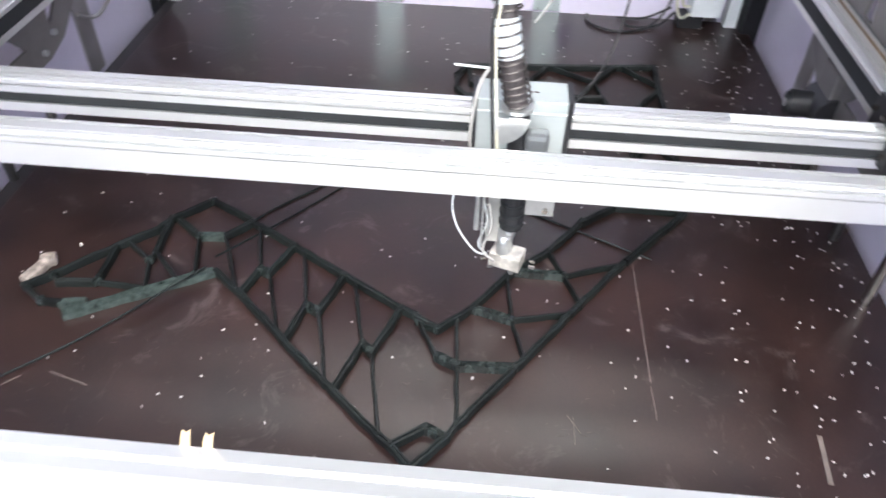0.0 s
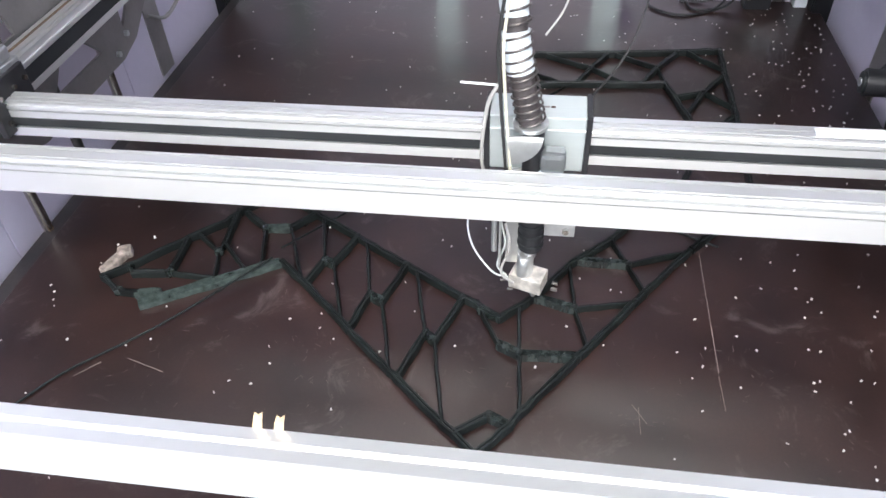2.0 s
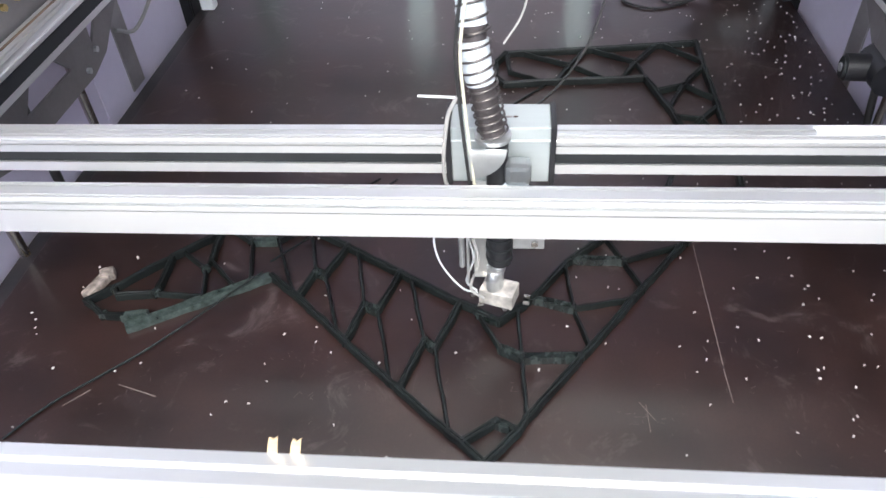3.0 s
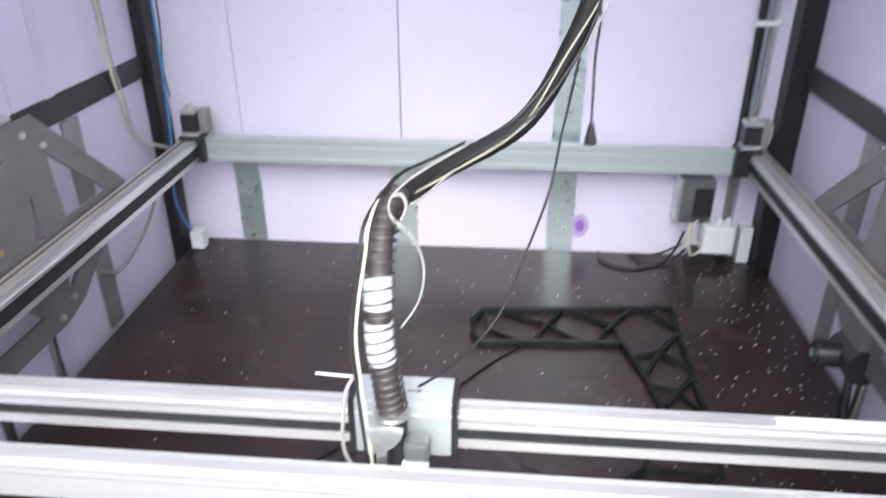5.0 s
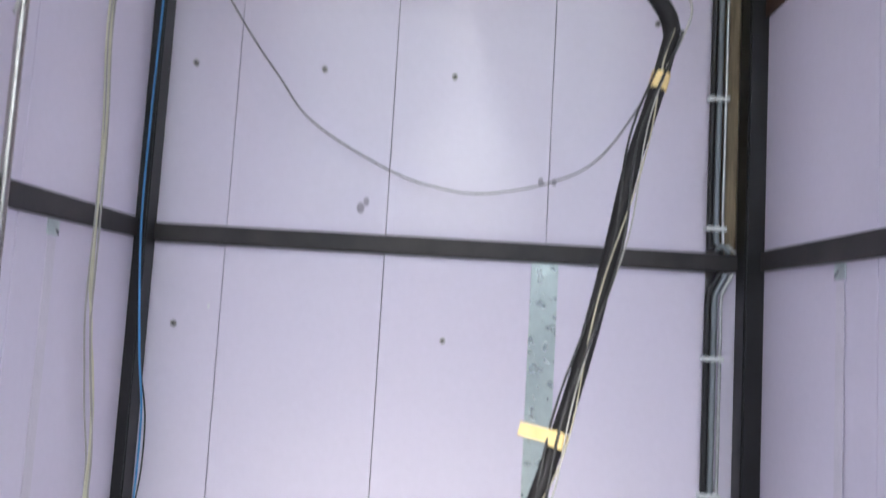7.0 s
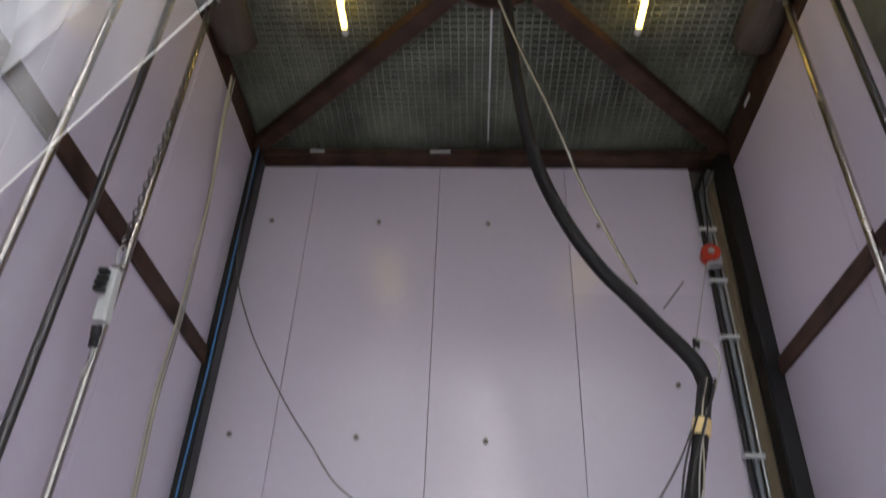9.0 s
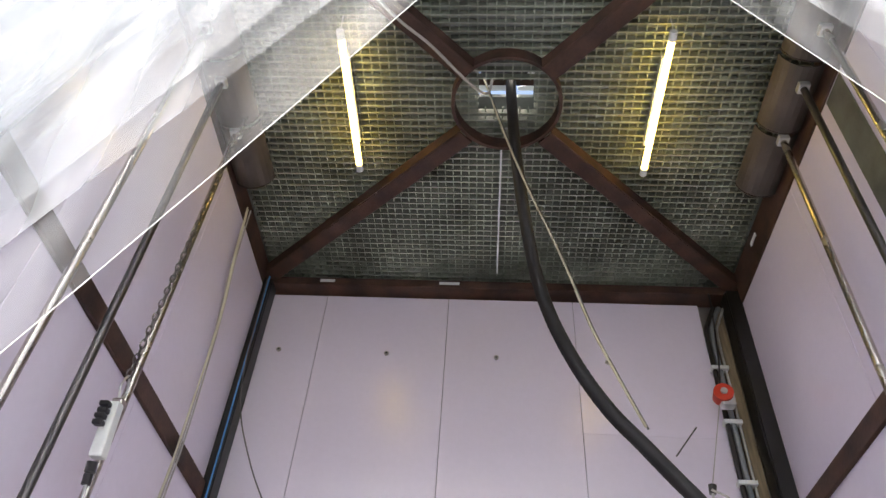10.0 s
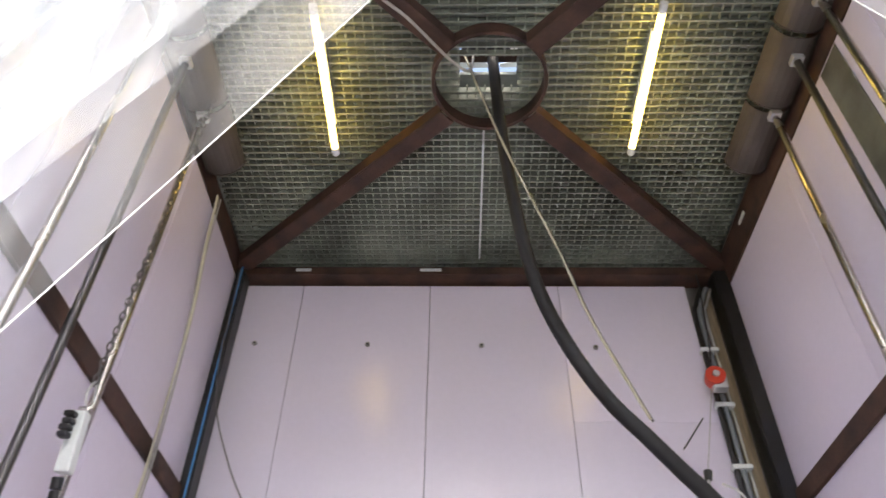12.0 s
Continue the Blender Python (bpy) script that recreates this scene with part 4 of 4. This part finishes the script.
litter("plastic_chips", CHIP, "tiny pale plastic chips scattered over the bed", 240, wide, lambda r: r.uniform(0.0015, 0.0031), 0.0027)
litter("plastic_crumbs", CHIP, "tiny pale plastic crumbs scattered over the bed", 210, right_side, lambda r: r.uniform(0.0014, 0.0029), 0.0027)


def scuffs(rnd):
    x, y, r = rnd.choice(((0.86, 1.29, 0.05), (0.60, 1.115, 0.025), (-0.045, 1.235, 0.03), (0.01, 1.165, 0.05), (0.72, 1.22, 0.08), (-0.36, 1.20, 0.05), (-0.26, 1.25, 0.04), (-0.18, 1.37, 0.02), (0.5, 1.36, 0.05),
                          (-0.45, 1.08, 0.09), (0.15, 1.05, 0.10), (0.95, 1.02, 0.07), (-0.62, 1.05, 0.06), (0.35, 1.19, 0.06)))
    return x + rnd.gauss(0, r), y + rnd.gauss(0, r * 0.6)


litter("bed_scuffs", SCUFF, "faint chalky scratches on the brown film", 190, scuffs, lambda r: r.uniform(0.0012, 0.008), 0.0006)
for (x0, y0), (x1, y1), w in (((0.775, 1.60), (0.773, 1.25), 0.0015), ((0.772, 1.24), (0.774, 1.16), 0.0012), ((1.08, 1.156), (1.07, 1.052), 0.009), ((-0.428, 1.156), (-0.34, 1.13), 0.0016),
                              ((0.60, 1.155), (0.625, 1.115), 0.0009), ((0.612, 1.15), (0.613, 1.09), 0.0009), ((-0.52, 1.10), (-0.48, 1.14), 0.0015)):
    d = Vector((x1 - x0, y1 - y0, 0))
    bm = box((d.length, w, 0.0008), ((x0 + x1) / 2, (y0 + y1) / 2, 0.0006), 0, (0, 0, math.degrees(math.atan2(d.y, d.x))))
    tagged(mesh_object("bed_scratch", bm, SCRATCH), "pale scratch worn into the brown bed film", "scratch")
scrap = thing("plastic_scrap", (-0.585, 1.42, 0.0), "crumpled pale beige plastic scrap beside the print", "scrap")
part("lump", box((0.028, 0.075, 0.02), (0, 0, 0.0105), 0.007, (0, 0, -18)), DUSTY, scrap)
part("lump", box((0.035, 0.03, 0.026), (0.012, 0.035, 0.0135), 0.009, (0, 0, 25)), DUSTY, scrap)

# ---- cables on the walls ----
cable("hanging_wire", [(-0.872, 2.86, 3.70), (-0.846, 2.86, 3.1), (-0.75, 2.91, 2.79), (-0.577, 2.93, 2.50), (-0.429, 2.93, 2.30), (-0.287, 2.93, 2.13), (0.0, 2.93, 1.968), (0.192, 2.93, 1.91),
                       (0.36, 2.92, 1.896), (0.588, 2.90, 1.944), (0.734, 2.8, 2.01), (0.78, 2.4, 2.09), (0.77, 2.03, 2.17)], 0.0030, WIRE, "thin grey wire slung in a curve across the back wall")
for k, (dx, dy, r, m, part_way) in enumerate(((0, 0, 0.0036, CABLE_Y, 0.028), (0.008, 0.008, 0.0032, CABLE_G, -0.004), (0.004, -0.008, 0.0036, CABLE_Y, 0.010), (0.002, -0.004, 0.0028, CABLE_G, -0.020))):
    rnd = random.Random(k + 5)
    pts = []
    for y, z, loose in ((2.42, 3.72, 0), (2.45, 3.45, 0), (2.51, 3.16, 0), (2.535, 2.66, 0), (2.52, 2.30, 0.1), (2.553, 2.0, 0.2), (2.557, 1.70, 0.2), (2.56, 1.50, 0.3), (2.575, 1.36, 0.8), (2.595, 1.22, 1.2), (2.625, 1.08, 1.0),
                        (2.648, 0.94, 0.4), (2.66, 0.80, 0.1), (2.68, 0.66, 0.2), (2.74, 0.50, 0.5)):
        pts.append((-0.88 + dx + rnd.uniform(0, 0.010), y + dy * (1 - loose * 0.5) + part_way * loose + rnd.uniform(-0.004, 0.004), z))
    cable("wall_cable", pts + [(-0.80, 2.84, 0.42)], r, m, "pale cable hanging in a loose bundle down the side wall")
cable("blue_cable", [(-0.87, 2.875, 3.73), (-0.868, 2.875, 3.2), (-0.862, 2.872, 2.62), (-0.868, 2.87, 2.12), (-0.862, 2.86, 1.69), (-0.833, 2.87, 1.27), (-0.808, 2.88, 1.0), (-0.817, 2.88, 0.54),
                     (-0.84, 2.88, 0.32), (-0.846, 2.88, 0.185), (-0.80, 2.89, 0.05)], 0.0038, CABLE_B, "blue cable running down the black corner post")
cable("post_cable", [(-0.852, 2.885, 1.62), (-0.848, 2.885, 1.3), (-0.80, 2.885, 1.05), (-0.795, 2.885, 0.85), (-0.81, 2.885, 0.70), (-0.80, 2.88, 0.60)], 0.003, CABLE_K, "thin black cable beside the corner post")
sock = thing("socket_box", (-0.79, 2.90, 0.0), "small pale plastic socket on the bed corner", "socket")
part("body", span((-0.028, -0.02, 0.0005), (0.022, 0.03, 0.075), 0.006), WHITEPL, sock)
cable("wall_wire", [(-0.55, 2.97, 0.355), (-0.45, 2.97, 0.335), (-0.62, 2.97, 0.33), (-0.75, 2.95, 0.36)], 0.003, CABLE_G, "grey wire sagging under the rear beam")
cable("rail_cable", [(-0.84, 2.80, 0.36), (-0.87, 2.70, 0.20), (-0.88, 2.5, 0.12), (-0.87, 2.35, 0.18)], 0.006, CABLE_G, "grey cable looped below the side rail")

# ---- electrics at the back corner ----
ebox = thing("switch_box", (1.07, 2.955, 0.0), "grey metal switch box with cables on the back wall", "box")
part("case", span((-0.065, -0.04, 0.165), (0.06, 0.04, 0.325), 0.004), DARKBOX, ebox)
part("side_plate", span((-0.068, -0.042, 0.16), (-0.055, 0.04, 0.33), 0.002), ZINC, ebox)
part("cover", span((-0.01, -0.045, 0.19), (0.055, -0.041, 0.30), 0.001), BLACKPL, ebox, "dark glossy cover")
jbox = thing("junction_box", (1.165, 2.93, 0.0), "pale grey plastic junction box with glands", "box")
part("body", span((-0.055, -0.03, 0.05), (0.055, 0.04, 0.155), 0.005), WHITEPL, jbox)
part("lid", span((-0.052, -0.036, 0.053), (0.052, -0.031, 0.152), 0.002), WHITEPL, jbox)
for dx in (-0.03, 0.0, 0.03):
    part("gland", rod((dx, 0, 0.155), (dx, 0, 0.18), 0.009, 10), WHITEPL, jbox)
part("foot", span((-0.09, -0.02, 0.0005), (0.0, 0.045, 0.05), 0.003), BLACKPL, jbox)
for pts in ([(-0.055, -0.01, 0.08), (-0.085, -0.02, 0.09), (-0.095, -0.02, 0.15), (-0.06, 0.0, 0.20)], [(-0.05, -0.02, 0.06), (-0.09, -0.04, 0.05), (-0.11, -0.03, 0.10), (-0.10, 0.0, 0.16)]):
    part("flex", sweep(smooth_path(pts, 6), 0.005, 8), CABLE_Y, jbox, "", True)
for pts in ([(0.752, 2.975, 0.006), (0.755, 2.90, 0.006), (0.843, 2.843, 0.006), (0.949, 2.873, 0.006), (1.02, 2.93, 0.04), (1.05, 2.94, 0.12)],
            [(0.88, 2.965, 0.006), (0.90, 2.89, 0.006), (1.0, 2.90, 0.01), (1.06, 2.93, 0.05)], [(0.86, 2.96, 0.006), (0.96, 2.955, 0.012), (1.05, 2.95, 0.06)]):
    cable("floor_cable", pts, 0.0045, CABLE_K, "black cable curling over the bed at the wall")

# conduits in the recess, in an upper and a lower run
for z0, z1, kink in ((0.36, 1.655, 1), (1.735, 3.69, -1)):
    t = thing("conduit_run", (1.205, 2.975, 0), "grey metal conduits clipped side by side in the corner recess", "conduit", "conduits")
    for k, (dx, m, r) in enumerate(((-0.008, BLACKPL, 0.011), (0.016, PIPE, 0.011), (0.040, ZINC, 0.006))):
        if kink > 0:
            pts = [(dx, 0, z0), (dx, 0, 0.8), (dx, 0, 1.4), (dx, 0, 1.56), (dx + 0.012, 0, 1.60), (dx + 0.04, 0.0, 1.655)]
        else:
            pts = [(dx + 0.05, 0, z0), (dx + 0.02, 0, 1.76), (dx, 0, 1.80), (dx, 0, 2.4), (dx, 0, 3.2), (dx, 0, 3.52), (dx + 0.02, 0, 3.60), (dx + 0.06, 0, z1)]
        part("conduit", sweep(smooth_path(pts, 6), r, 10), m, t, "", True)
    for z in ((0.858, 1.345) if kink > 0 else (1.82, 2.31, 2.80, 3.07, 3.34)):
        part("clip", span((-0.026, -0.018, z - 0.009), (0.050, 0.02, z + 0.009), 0.003), WHITEPL, t)
foot = thing("corner_bracket", (1.27, 2.955, 0.0), "pale grey corner bracket standing on the bed", "bracket")
part("body", span((-0.02, -0.02, 0.0005), (0.025, 0.03, 0.14), 0.004), WHITEPL, foot)

# worm gear motor low on the lift plate
gm = thing("gear_motor", (1.245, 2.02, 0.22), "dark cylindrical geared motor under the side rail", "motor")
body = part("body", rod((-0.065, 0.015, -0.005), (0.04, 0.0, 0.0), 0.034, 24), BLACKPL, gm, "", True)
part("end_face", rod((-0.066, 0.015, -0.005), (-0.073, 0.016, -0.005), 0.027, 24), BLACK, body, "", True)
part("hub", rod((-0.073, 0.016, -0.005), (-0.076, 0.016, -0.005), 0.011, 14), ZINC, body, "", True)
part("gearbox", rod((0.02, -0.06, 0.0), (0.02, 0.05, 0.0), 0.046, 20), BLACKPL, gm, "", True)
part("mount", span((0.0, -0.05, 0.02), (0.035, 0.045, 0.11), 0.006), PLATE, gm)
part("shaft", rod((0.02, 0.0, -0.04), (0.03, -0.02, -0.216), 0.010, 12), DARKROD, gm, "", True)

# flat straps low on the side walls, clips and film strips
for x, yy in ((XL + 0.003, 2.42), (XR - 0.003, 2.40)):
    tagged(mesh_object("wall_strap", span((x - 0.0025, yy - 0.045, -0.05), (x + 0.0025, yy + 0.045, 0.655), 0.001), STRAP), "grey flat strap over a board joint", "strap")
for x, yy in ((XL + 0.003, 2.361), (XR - 0.003, 2.372)):
    t = thing("tape_clip", (x, yy, 1.64), "small grey tape patch on the lilac boards", "tape")
    part("patch", span((-0.0015, -0.03, -0.024), (0.0015, 0.03, 0.024)), GALV, t)
    tagged(mesh_object("joint_film", span((x - 0.001, yy - 0.025, 0.73), (x + 0.001, yy + 0.02, 1.61)), FILM := (bpy.data.materials.get("pale_film") or material("pale_film", (0.72, 0.68, 0.765), 0.2, vary=0.05, scale=6))), "pale glossy film strip over a board joint", "film")

# purple spot and grey rubs on the back boards
for x, z, r, m, w in ((0.675, 0.10, 0.042, HALO, "faded purple halo"), (0.675, 0.10, 0.022, PURPLE, "round purple stain"), (-0.10, 1.83, 0.018, GREYSTAIN, "grey rub mark"), (-0.08, 1.855, 0.014, GREYSTAIN, "grey rub mark"),
                      (0.57, 1.965, 0.013, GREYSTAIN, "grey rub mark"), (0.62, 1.965, 0.011, GREYSTAIN, "grey rub mark"), (-0.643, 1.43, 0.006, WHITEPL, "white nick")):
    bm = rod((x, 2.9980 if m is HALO else 2.9970, z), (x, 2.9986, z), r, 20)
    bmesh.ops.scale(bm, vec=(0.8, 1, 1.15), space=Matrix.Translation((-x, -3, -z)), verts=bm.verts)
    tagged(mesh_object("board_mark", bm, m), w + " on the lilac board", "stain")

# ---- under the roof ----
for x0, x1 in ((-0.634, -0.562), (-0.048, 0.051)):
    tagged(mesh_object("paper_tag", span((x0, 2.926, 3.752), (x1, 2.929, 3.768)), WHITEPL), "small white tag on the ring beam", "tag", "ring beam tags")
tagged(mesh_object("paper_tag", span((1.352, 2.55, 3.755), (1.357, 2.62, 3.772)), WHITEPL), "small white tag on the ring beam", "tag", "ring beam tags")
structure("roof_strip", span((0.228, 2.14, 3.834), (0.236, 2.93, 3.843)), WHITEPL, "thin pale strip along the grating joint")
cable("roof_cable", [(-0.42, 1.22, 3.80), (-0.17, 1.497, 3.75), (-0.039, 1.618, 3.745), (0.10, 1.78, 3.75), (0.17, 1.86, 3.80), (0.19, 1.88, 3.95)], 0.0055, CABLE_G, "grey cable strung along the roof brace")
for s, x in ((-1, -0.83), (1, 1.295)):
    for y0, y1 in ((1.37, 1.66), (1.68, 1.97), (1.99, 2.29)):
        t = thing("rod_guard", (x, (y0 + y1) / 2, 3.80), "brown-grey curved sheet guard over the rod head", "guard", "rod guards")
        h = (y1 - y0) / 2
        o = [(0.085 * math.cos(a), -0.09 * math.sin(a)) for a in [k * math.pi / 12 for k in range(13)]]
        o += [(0.081 * math.cos(a), -0.085 * math.sin(a)) for a in [k * math.pi / 12 for k in range(12, -1, -1)]]
        part("shell", extrude(o, -h, h, "y"), RUSTY := (bpy.data.materials.get("brown_grey_sheet") or material("brown_grey_sheet", (0.085, 0.072, 0.064), 0.55, 0.1, vary=0.25, scale=6, bump=0.1)), t)
        part("rim", extrude([(u * 1.04, v * 1.04) for u, v in o], h - 0.004, h, "y"), RUSTY, t)
film = thing("wall_film", (XR - 0.004, 1.715, 0), "shiny smoky film strip stuck to the upper wall boards", "film")
part("sheet", span((-0.001, -0.06, 2.95), (0.001, 0.065, 3.64)), material("smoky_film", (0.22, 0.22, 0.17), 0.12, 0.3, vary=0.3, scale=6, bump=0.4, bump_scale=9), film)

# spring balancers
bal = thing("spring_balancer", (1.165, 2.88, 3.14), "red and silver spring balancer hanging on a cord", "balancer")
part("housing", rod((0, -0.03, 0), (0.008, 0.02, 0), 0.040, 28), RED, bal, "red drum cover", True)
part("drum", box((0.06, 0.05, 0.085), (0.018, 0.004, -0.012), 0.012), ZINC, bal, "silver housing")
part("hub", rod((0, -0.042, 0), (0, -0.034, 0), 0.014, 14), ZINC, bal, "", True)
part("hook", sweep(smooth_path([(0.0, 0, 0.05), (0.01, 0, 0.10), (0.03, 0.02, 0.2), (0.06, 0.03, 0.5), (0.06, 0.03, 0.58)], 6), 0.004, 7), BLACKPL, bal, "", True)
part("cord", rod((-0.02, 0, -0.05), (-0.12, 0, -0.42), 0.0018, 6), CABLE_G, bal)
part("stop_ball", rod((-0.115, 0, -0.40), (-0.12, 0, -0.435), 0.016, 14, r2=0.013), BLACKPL, bal, "black rubber stop", True)
part("snap_hook", rod((-0.12, 0, -0.435), (-0.125, 0, -0.49), 0.006, 8), ZINC, bal)
bal2 = thing("spring_balancer", (-0.786, 1.905, 2.325), "white and black spring balancer hanging on a chain", "balancer")
part("body", box((0.036, 0.034, 0.15), (0, 0, 0.005), 0.006, (8, 0, 0)), WHITEPL, bal2)
for k in range(4):
    part("rib", box((0.026, 0.026, 0.014), (-0.008, -0.036 - 0.003 * (k % 2), 0.005 + k * 0.0175), 0.005, (8, 0, 0)), BLACKPL, bal2, "black ribbed handle")
part("stop_ball", rod((0, 0.0, -0.085), (0, 0.005, -0.11), 0.014, 14), BLACKPL, bal2, "", True)
part("stop_ball", rod((0, 0.005, -0.115), (0, 0.01, -0.14), 0.012, 14), BLACKPL, bal2, "", True)
part("snap_hook", sweep(smooth_path([(0, 0.01, -0.14), (0, 0.02, -0.17), (0, 0.01, -0.20), (0, 0.0, -0.23)], 5), 0.004, 7), ZINC, bal2, "", True)
part("clasp", box((0.03, 0.03, 0.025), (0, 0.005, 0.085), 0.005), ROD, bal2)
part("ring_hook", sweep(smooth_path([(0, 0.0, 0.09), (0, 0.02, 0.13), (0, 0.0, 0.17), (0, -0.02, 0.13), (0, 0.0, 0.09)], 6), 0.0035, 7), ZINC, bal2, "", True)
top, bottom = Vector((0.012, 0.03, 1.412)), Vector((0.0, -0.004, 0.165))
count = 49
link = None
for k in range(count):
    c = bottom.lerp(top, (k + 0.5) / count)
    if link is None:
        pts = [(0.0075 * math.cos(a), 0, 0.016 * math.sin(a)) for a in [2 * math.pi * i / 12 for i in range(13)]]
        link = part("chain_link", sweep(pts, 0.0024, 5), DARKROD, bal2, "", True)
        ob = link
    else:
        ob = new("chain_link", link.data)
        ob.parent = bal2
    ob.matrix_local = pose(*c, 0, 0, 90 * (k % 2) + 20)

# ---- clear plastic curtain, parted in front of the machine ----
CLEAR = bpy.data.materials.new("clear_plastic_film")
CLEAR.use_nodes = True
cn, cl = CLEAR.node_tree.nodes, CLEAR.node_tree.links
b = cn["Principled BSDF"]
b.inputs["Base Color"].default_value, b.inputs["Roughness"].default_value = (0.86, 0.92, 0.97, 1), 0.14
tr = cn.new("ShaderNodeBsdfTransparent")
tr.inputs[0].default_value = (0.96, 0.97, 0.98, 1)
mx = cn.new("ShaderNodeMixShader")
co, mp, nz, rg = cn.new("ShaderNodeTexCoord"), cn.new("ShaderNodeMapping"), cn.new("ShaderNodeTexNoise"), cn.new("ShaderNodeMapRange")
mp.inputs["Rotation"].default_value, mp.inputs["Scale"].default_value = (0, radians(27), 0), (5.0, 1.0, 0.55)
nz.inputs["Scale"].default_value, nz.inputs["Detail"].default_value = 3.0, 3
rg.inputs["From Min"].default_value, rg.inputs["From Max"].default_value = 0.35, 0.7
rg.inputs["To Min"].default_value, rg.inputs["To Max"].default_value = 0.05, 0.26
cl.new(co.outputs["Object"], mp.inputs[0])
cl.new(mp.outputs[0], nz.inputs["Vector"])
cl.new(nz.outputs["Fac"], rg.inputs["Value"])
cl.new(rg.outputs[0], mx.inputs[0])
cl.new(tr.outputs[0], mx.inputs[1])
tl, half = cn.new("ShaderNodeBsdfTranslucent"), cn.new("ShaderNodeMixShader")
tl.inputs[0].default_value = (0.92, 0.94, 0.96, 1)
half.inputs[0].default_value = 0.5
cl.new(b.outputs[0], half.inputs[1])
cl.new(tl.outputs[0], half.inputs[2])
cl.new(half.outputs[0], mx.inputs[2])
cl.new(mx.outputs[0], cn["Material Output"].inputs[0])


HAZY = CLEAR.copy()
HAZY.name = "hazy_plastic_film"
for node in HAZY.node_tree.nodes:
    if node.bl_idname == "ShaderNodeMapRange":
        node.inputs["To Min"].default_value, node.inputs["To Max"].default_value = 0.10, 0.40


def sheet(side, shift, yy, seed):
    """One hanging film, gathered from the roof edge to the side post; its free edge slants from the middle to the side."""
    rnd = random.Random(seed)
    ph = [rnd.uniform(0, 6) for _ in range(4)]
    bm = bmesh.new()
    nu, nv = 46, 60
    grid = []
    edge = []
    for j in range(nv + 1):
        z = 0.35 + (3.74 - 0.35) * j / nv
        if side < 0:
            xe, xo = min(0.32, -0.241 + (z - 1.765) * 0.471) - shift, -0.98
            xe = max(xe - 1.3 * max(0.0, 1.68 - z), xo + 0.06)
        else:
            xe, xo = max(0.27, 0.635 - (z - 2.148) * 0.485) + shift, 1.44
            xe = min(xe + 1.3 * max(0.0, 1.75 - z), xo - 0.06)
        row = []
        for i in range(nu + 1):
            u = i / nu
            x = xo + (xe - xo) * u
            fold = 0.030 * math.sin(u * 15 + ph[0] + z * 0.6) + 0.018 * math.sin(u * 31 + ph[1] - z * 1.1) + 0.010 * math.sin(u * 57 + ph[2] + z * 2.3)
            fold *= 1.0 - 0.75 * u ** 3
            row.append(bm.verts.new((x, yy + fold + 0.012 * math.sin(z * 2.1 + ph[3]), z)))
        edge.append(row[-1].co.copy())
        grid.append(row)
    for r0, r1 in zip(grid, grid[1:]):
        for i in range(nu):
            bm.faces.new((r0[i], r0[i + 1], r1[i + 1], r1[i]))
    return bm, edge


for side, seed in ((-1, 11), (1, 23)):
    t = thing("plastic_curtain", (0, 0, 0), "parted clear plastic film curtain, milky with folds", "curtain", "front curtains")
    for k, (shift, yy) in enumerate(((0.0, 0.76), (0.075, 0.735), (0.105, 0.72), (0.14, 0.705), (0.18, 0.69), (0.23, 0.675))):
        bm, edge = sheet(side, shift, yy, seed + k)
        ob = part("film", bm, CLEAR if k == 0 else HAZY, t, "", True)
        if k == 0:
            part("hem", sweep(edge[8:52], 0.0007, 5), WHITEPL, ob, "white cut edge")


# ---- movement ----
def motions():
    """The head prints along one edge, turns at the inner corner and goes back along the other; the bridge follows."""
    way = [(0.0, 0.470, 1.590), (0.5, 0.449, 1.563), (1.0, 0.427, 1.537), (1.5, 0.406, 1.510), (2.0, 0.387, 1.480), (2.5, 0.364, 1.450), (2.8, 0.343, 1.438),
           (3.1, 0.328, 1.446), (4.3, 0.264, 1.487), (5.0, 0.223, 1.503), (5.5, 0.181, 1.522), (6.2, 0.150, 1.540), (7.0, 0.140, 1.545), (12.0, 0.140, 1.545)]
    lean = {0.0: 1.0, 0.5: 1.0, 1.0: 1.0, 1.5: 1.0, 2.0: 1.0, 2.5: 1.0, 2.8: 0.9, 3.1: 0.75}
    walk(bridge, [(t, pose(0, y, 0)) for t, x, y in way])
    walk(head, [(t, pose(x, y, 0)) for t, x, y in way])
    walk(sleeve, [(t, pose(*FOOT, 0, -4.5 * lean.get(t, 0.0), 0)) for t, x, y in way])
    walk(low_hose, [(t, pose(*HINGE, math.degrees((y - 1.522) / 1.37), -math.degrees((max(x, 0.15) - 0.181 - 0.025 * lean.get(t, 0.0)) / 1.37), 0)) for t, x, y in way])


motions()
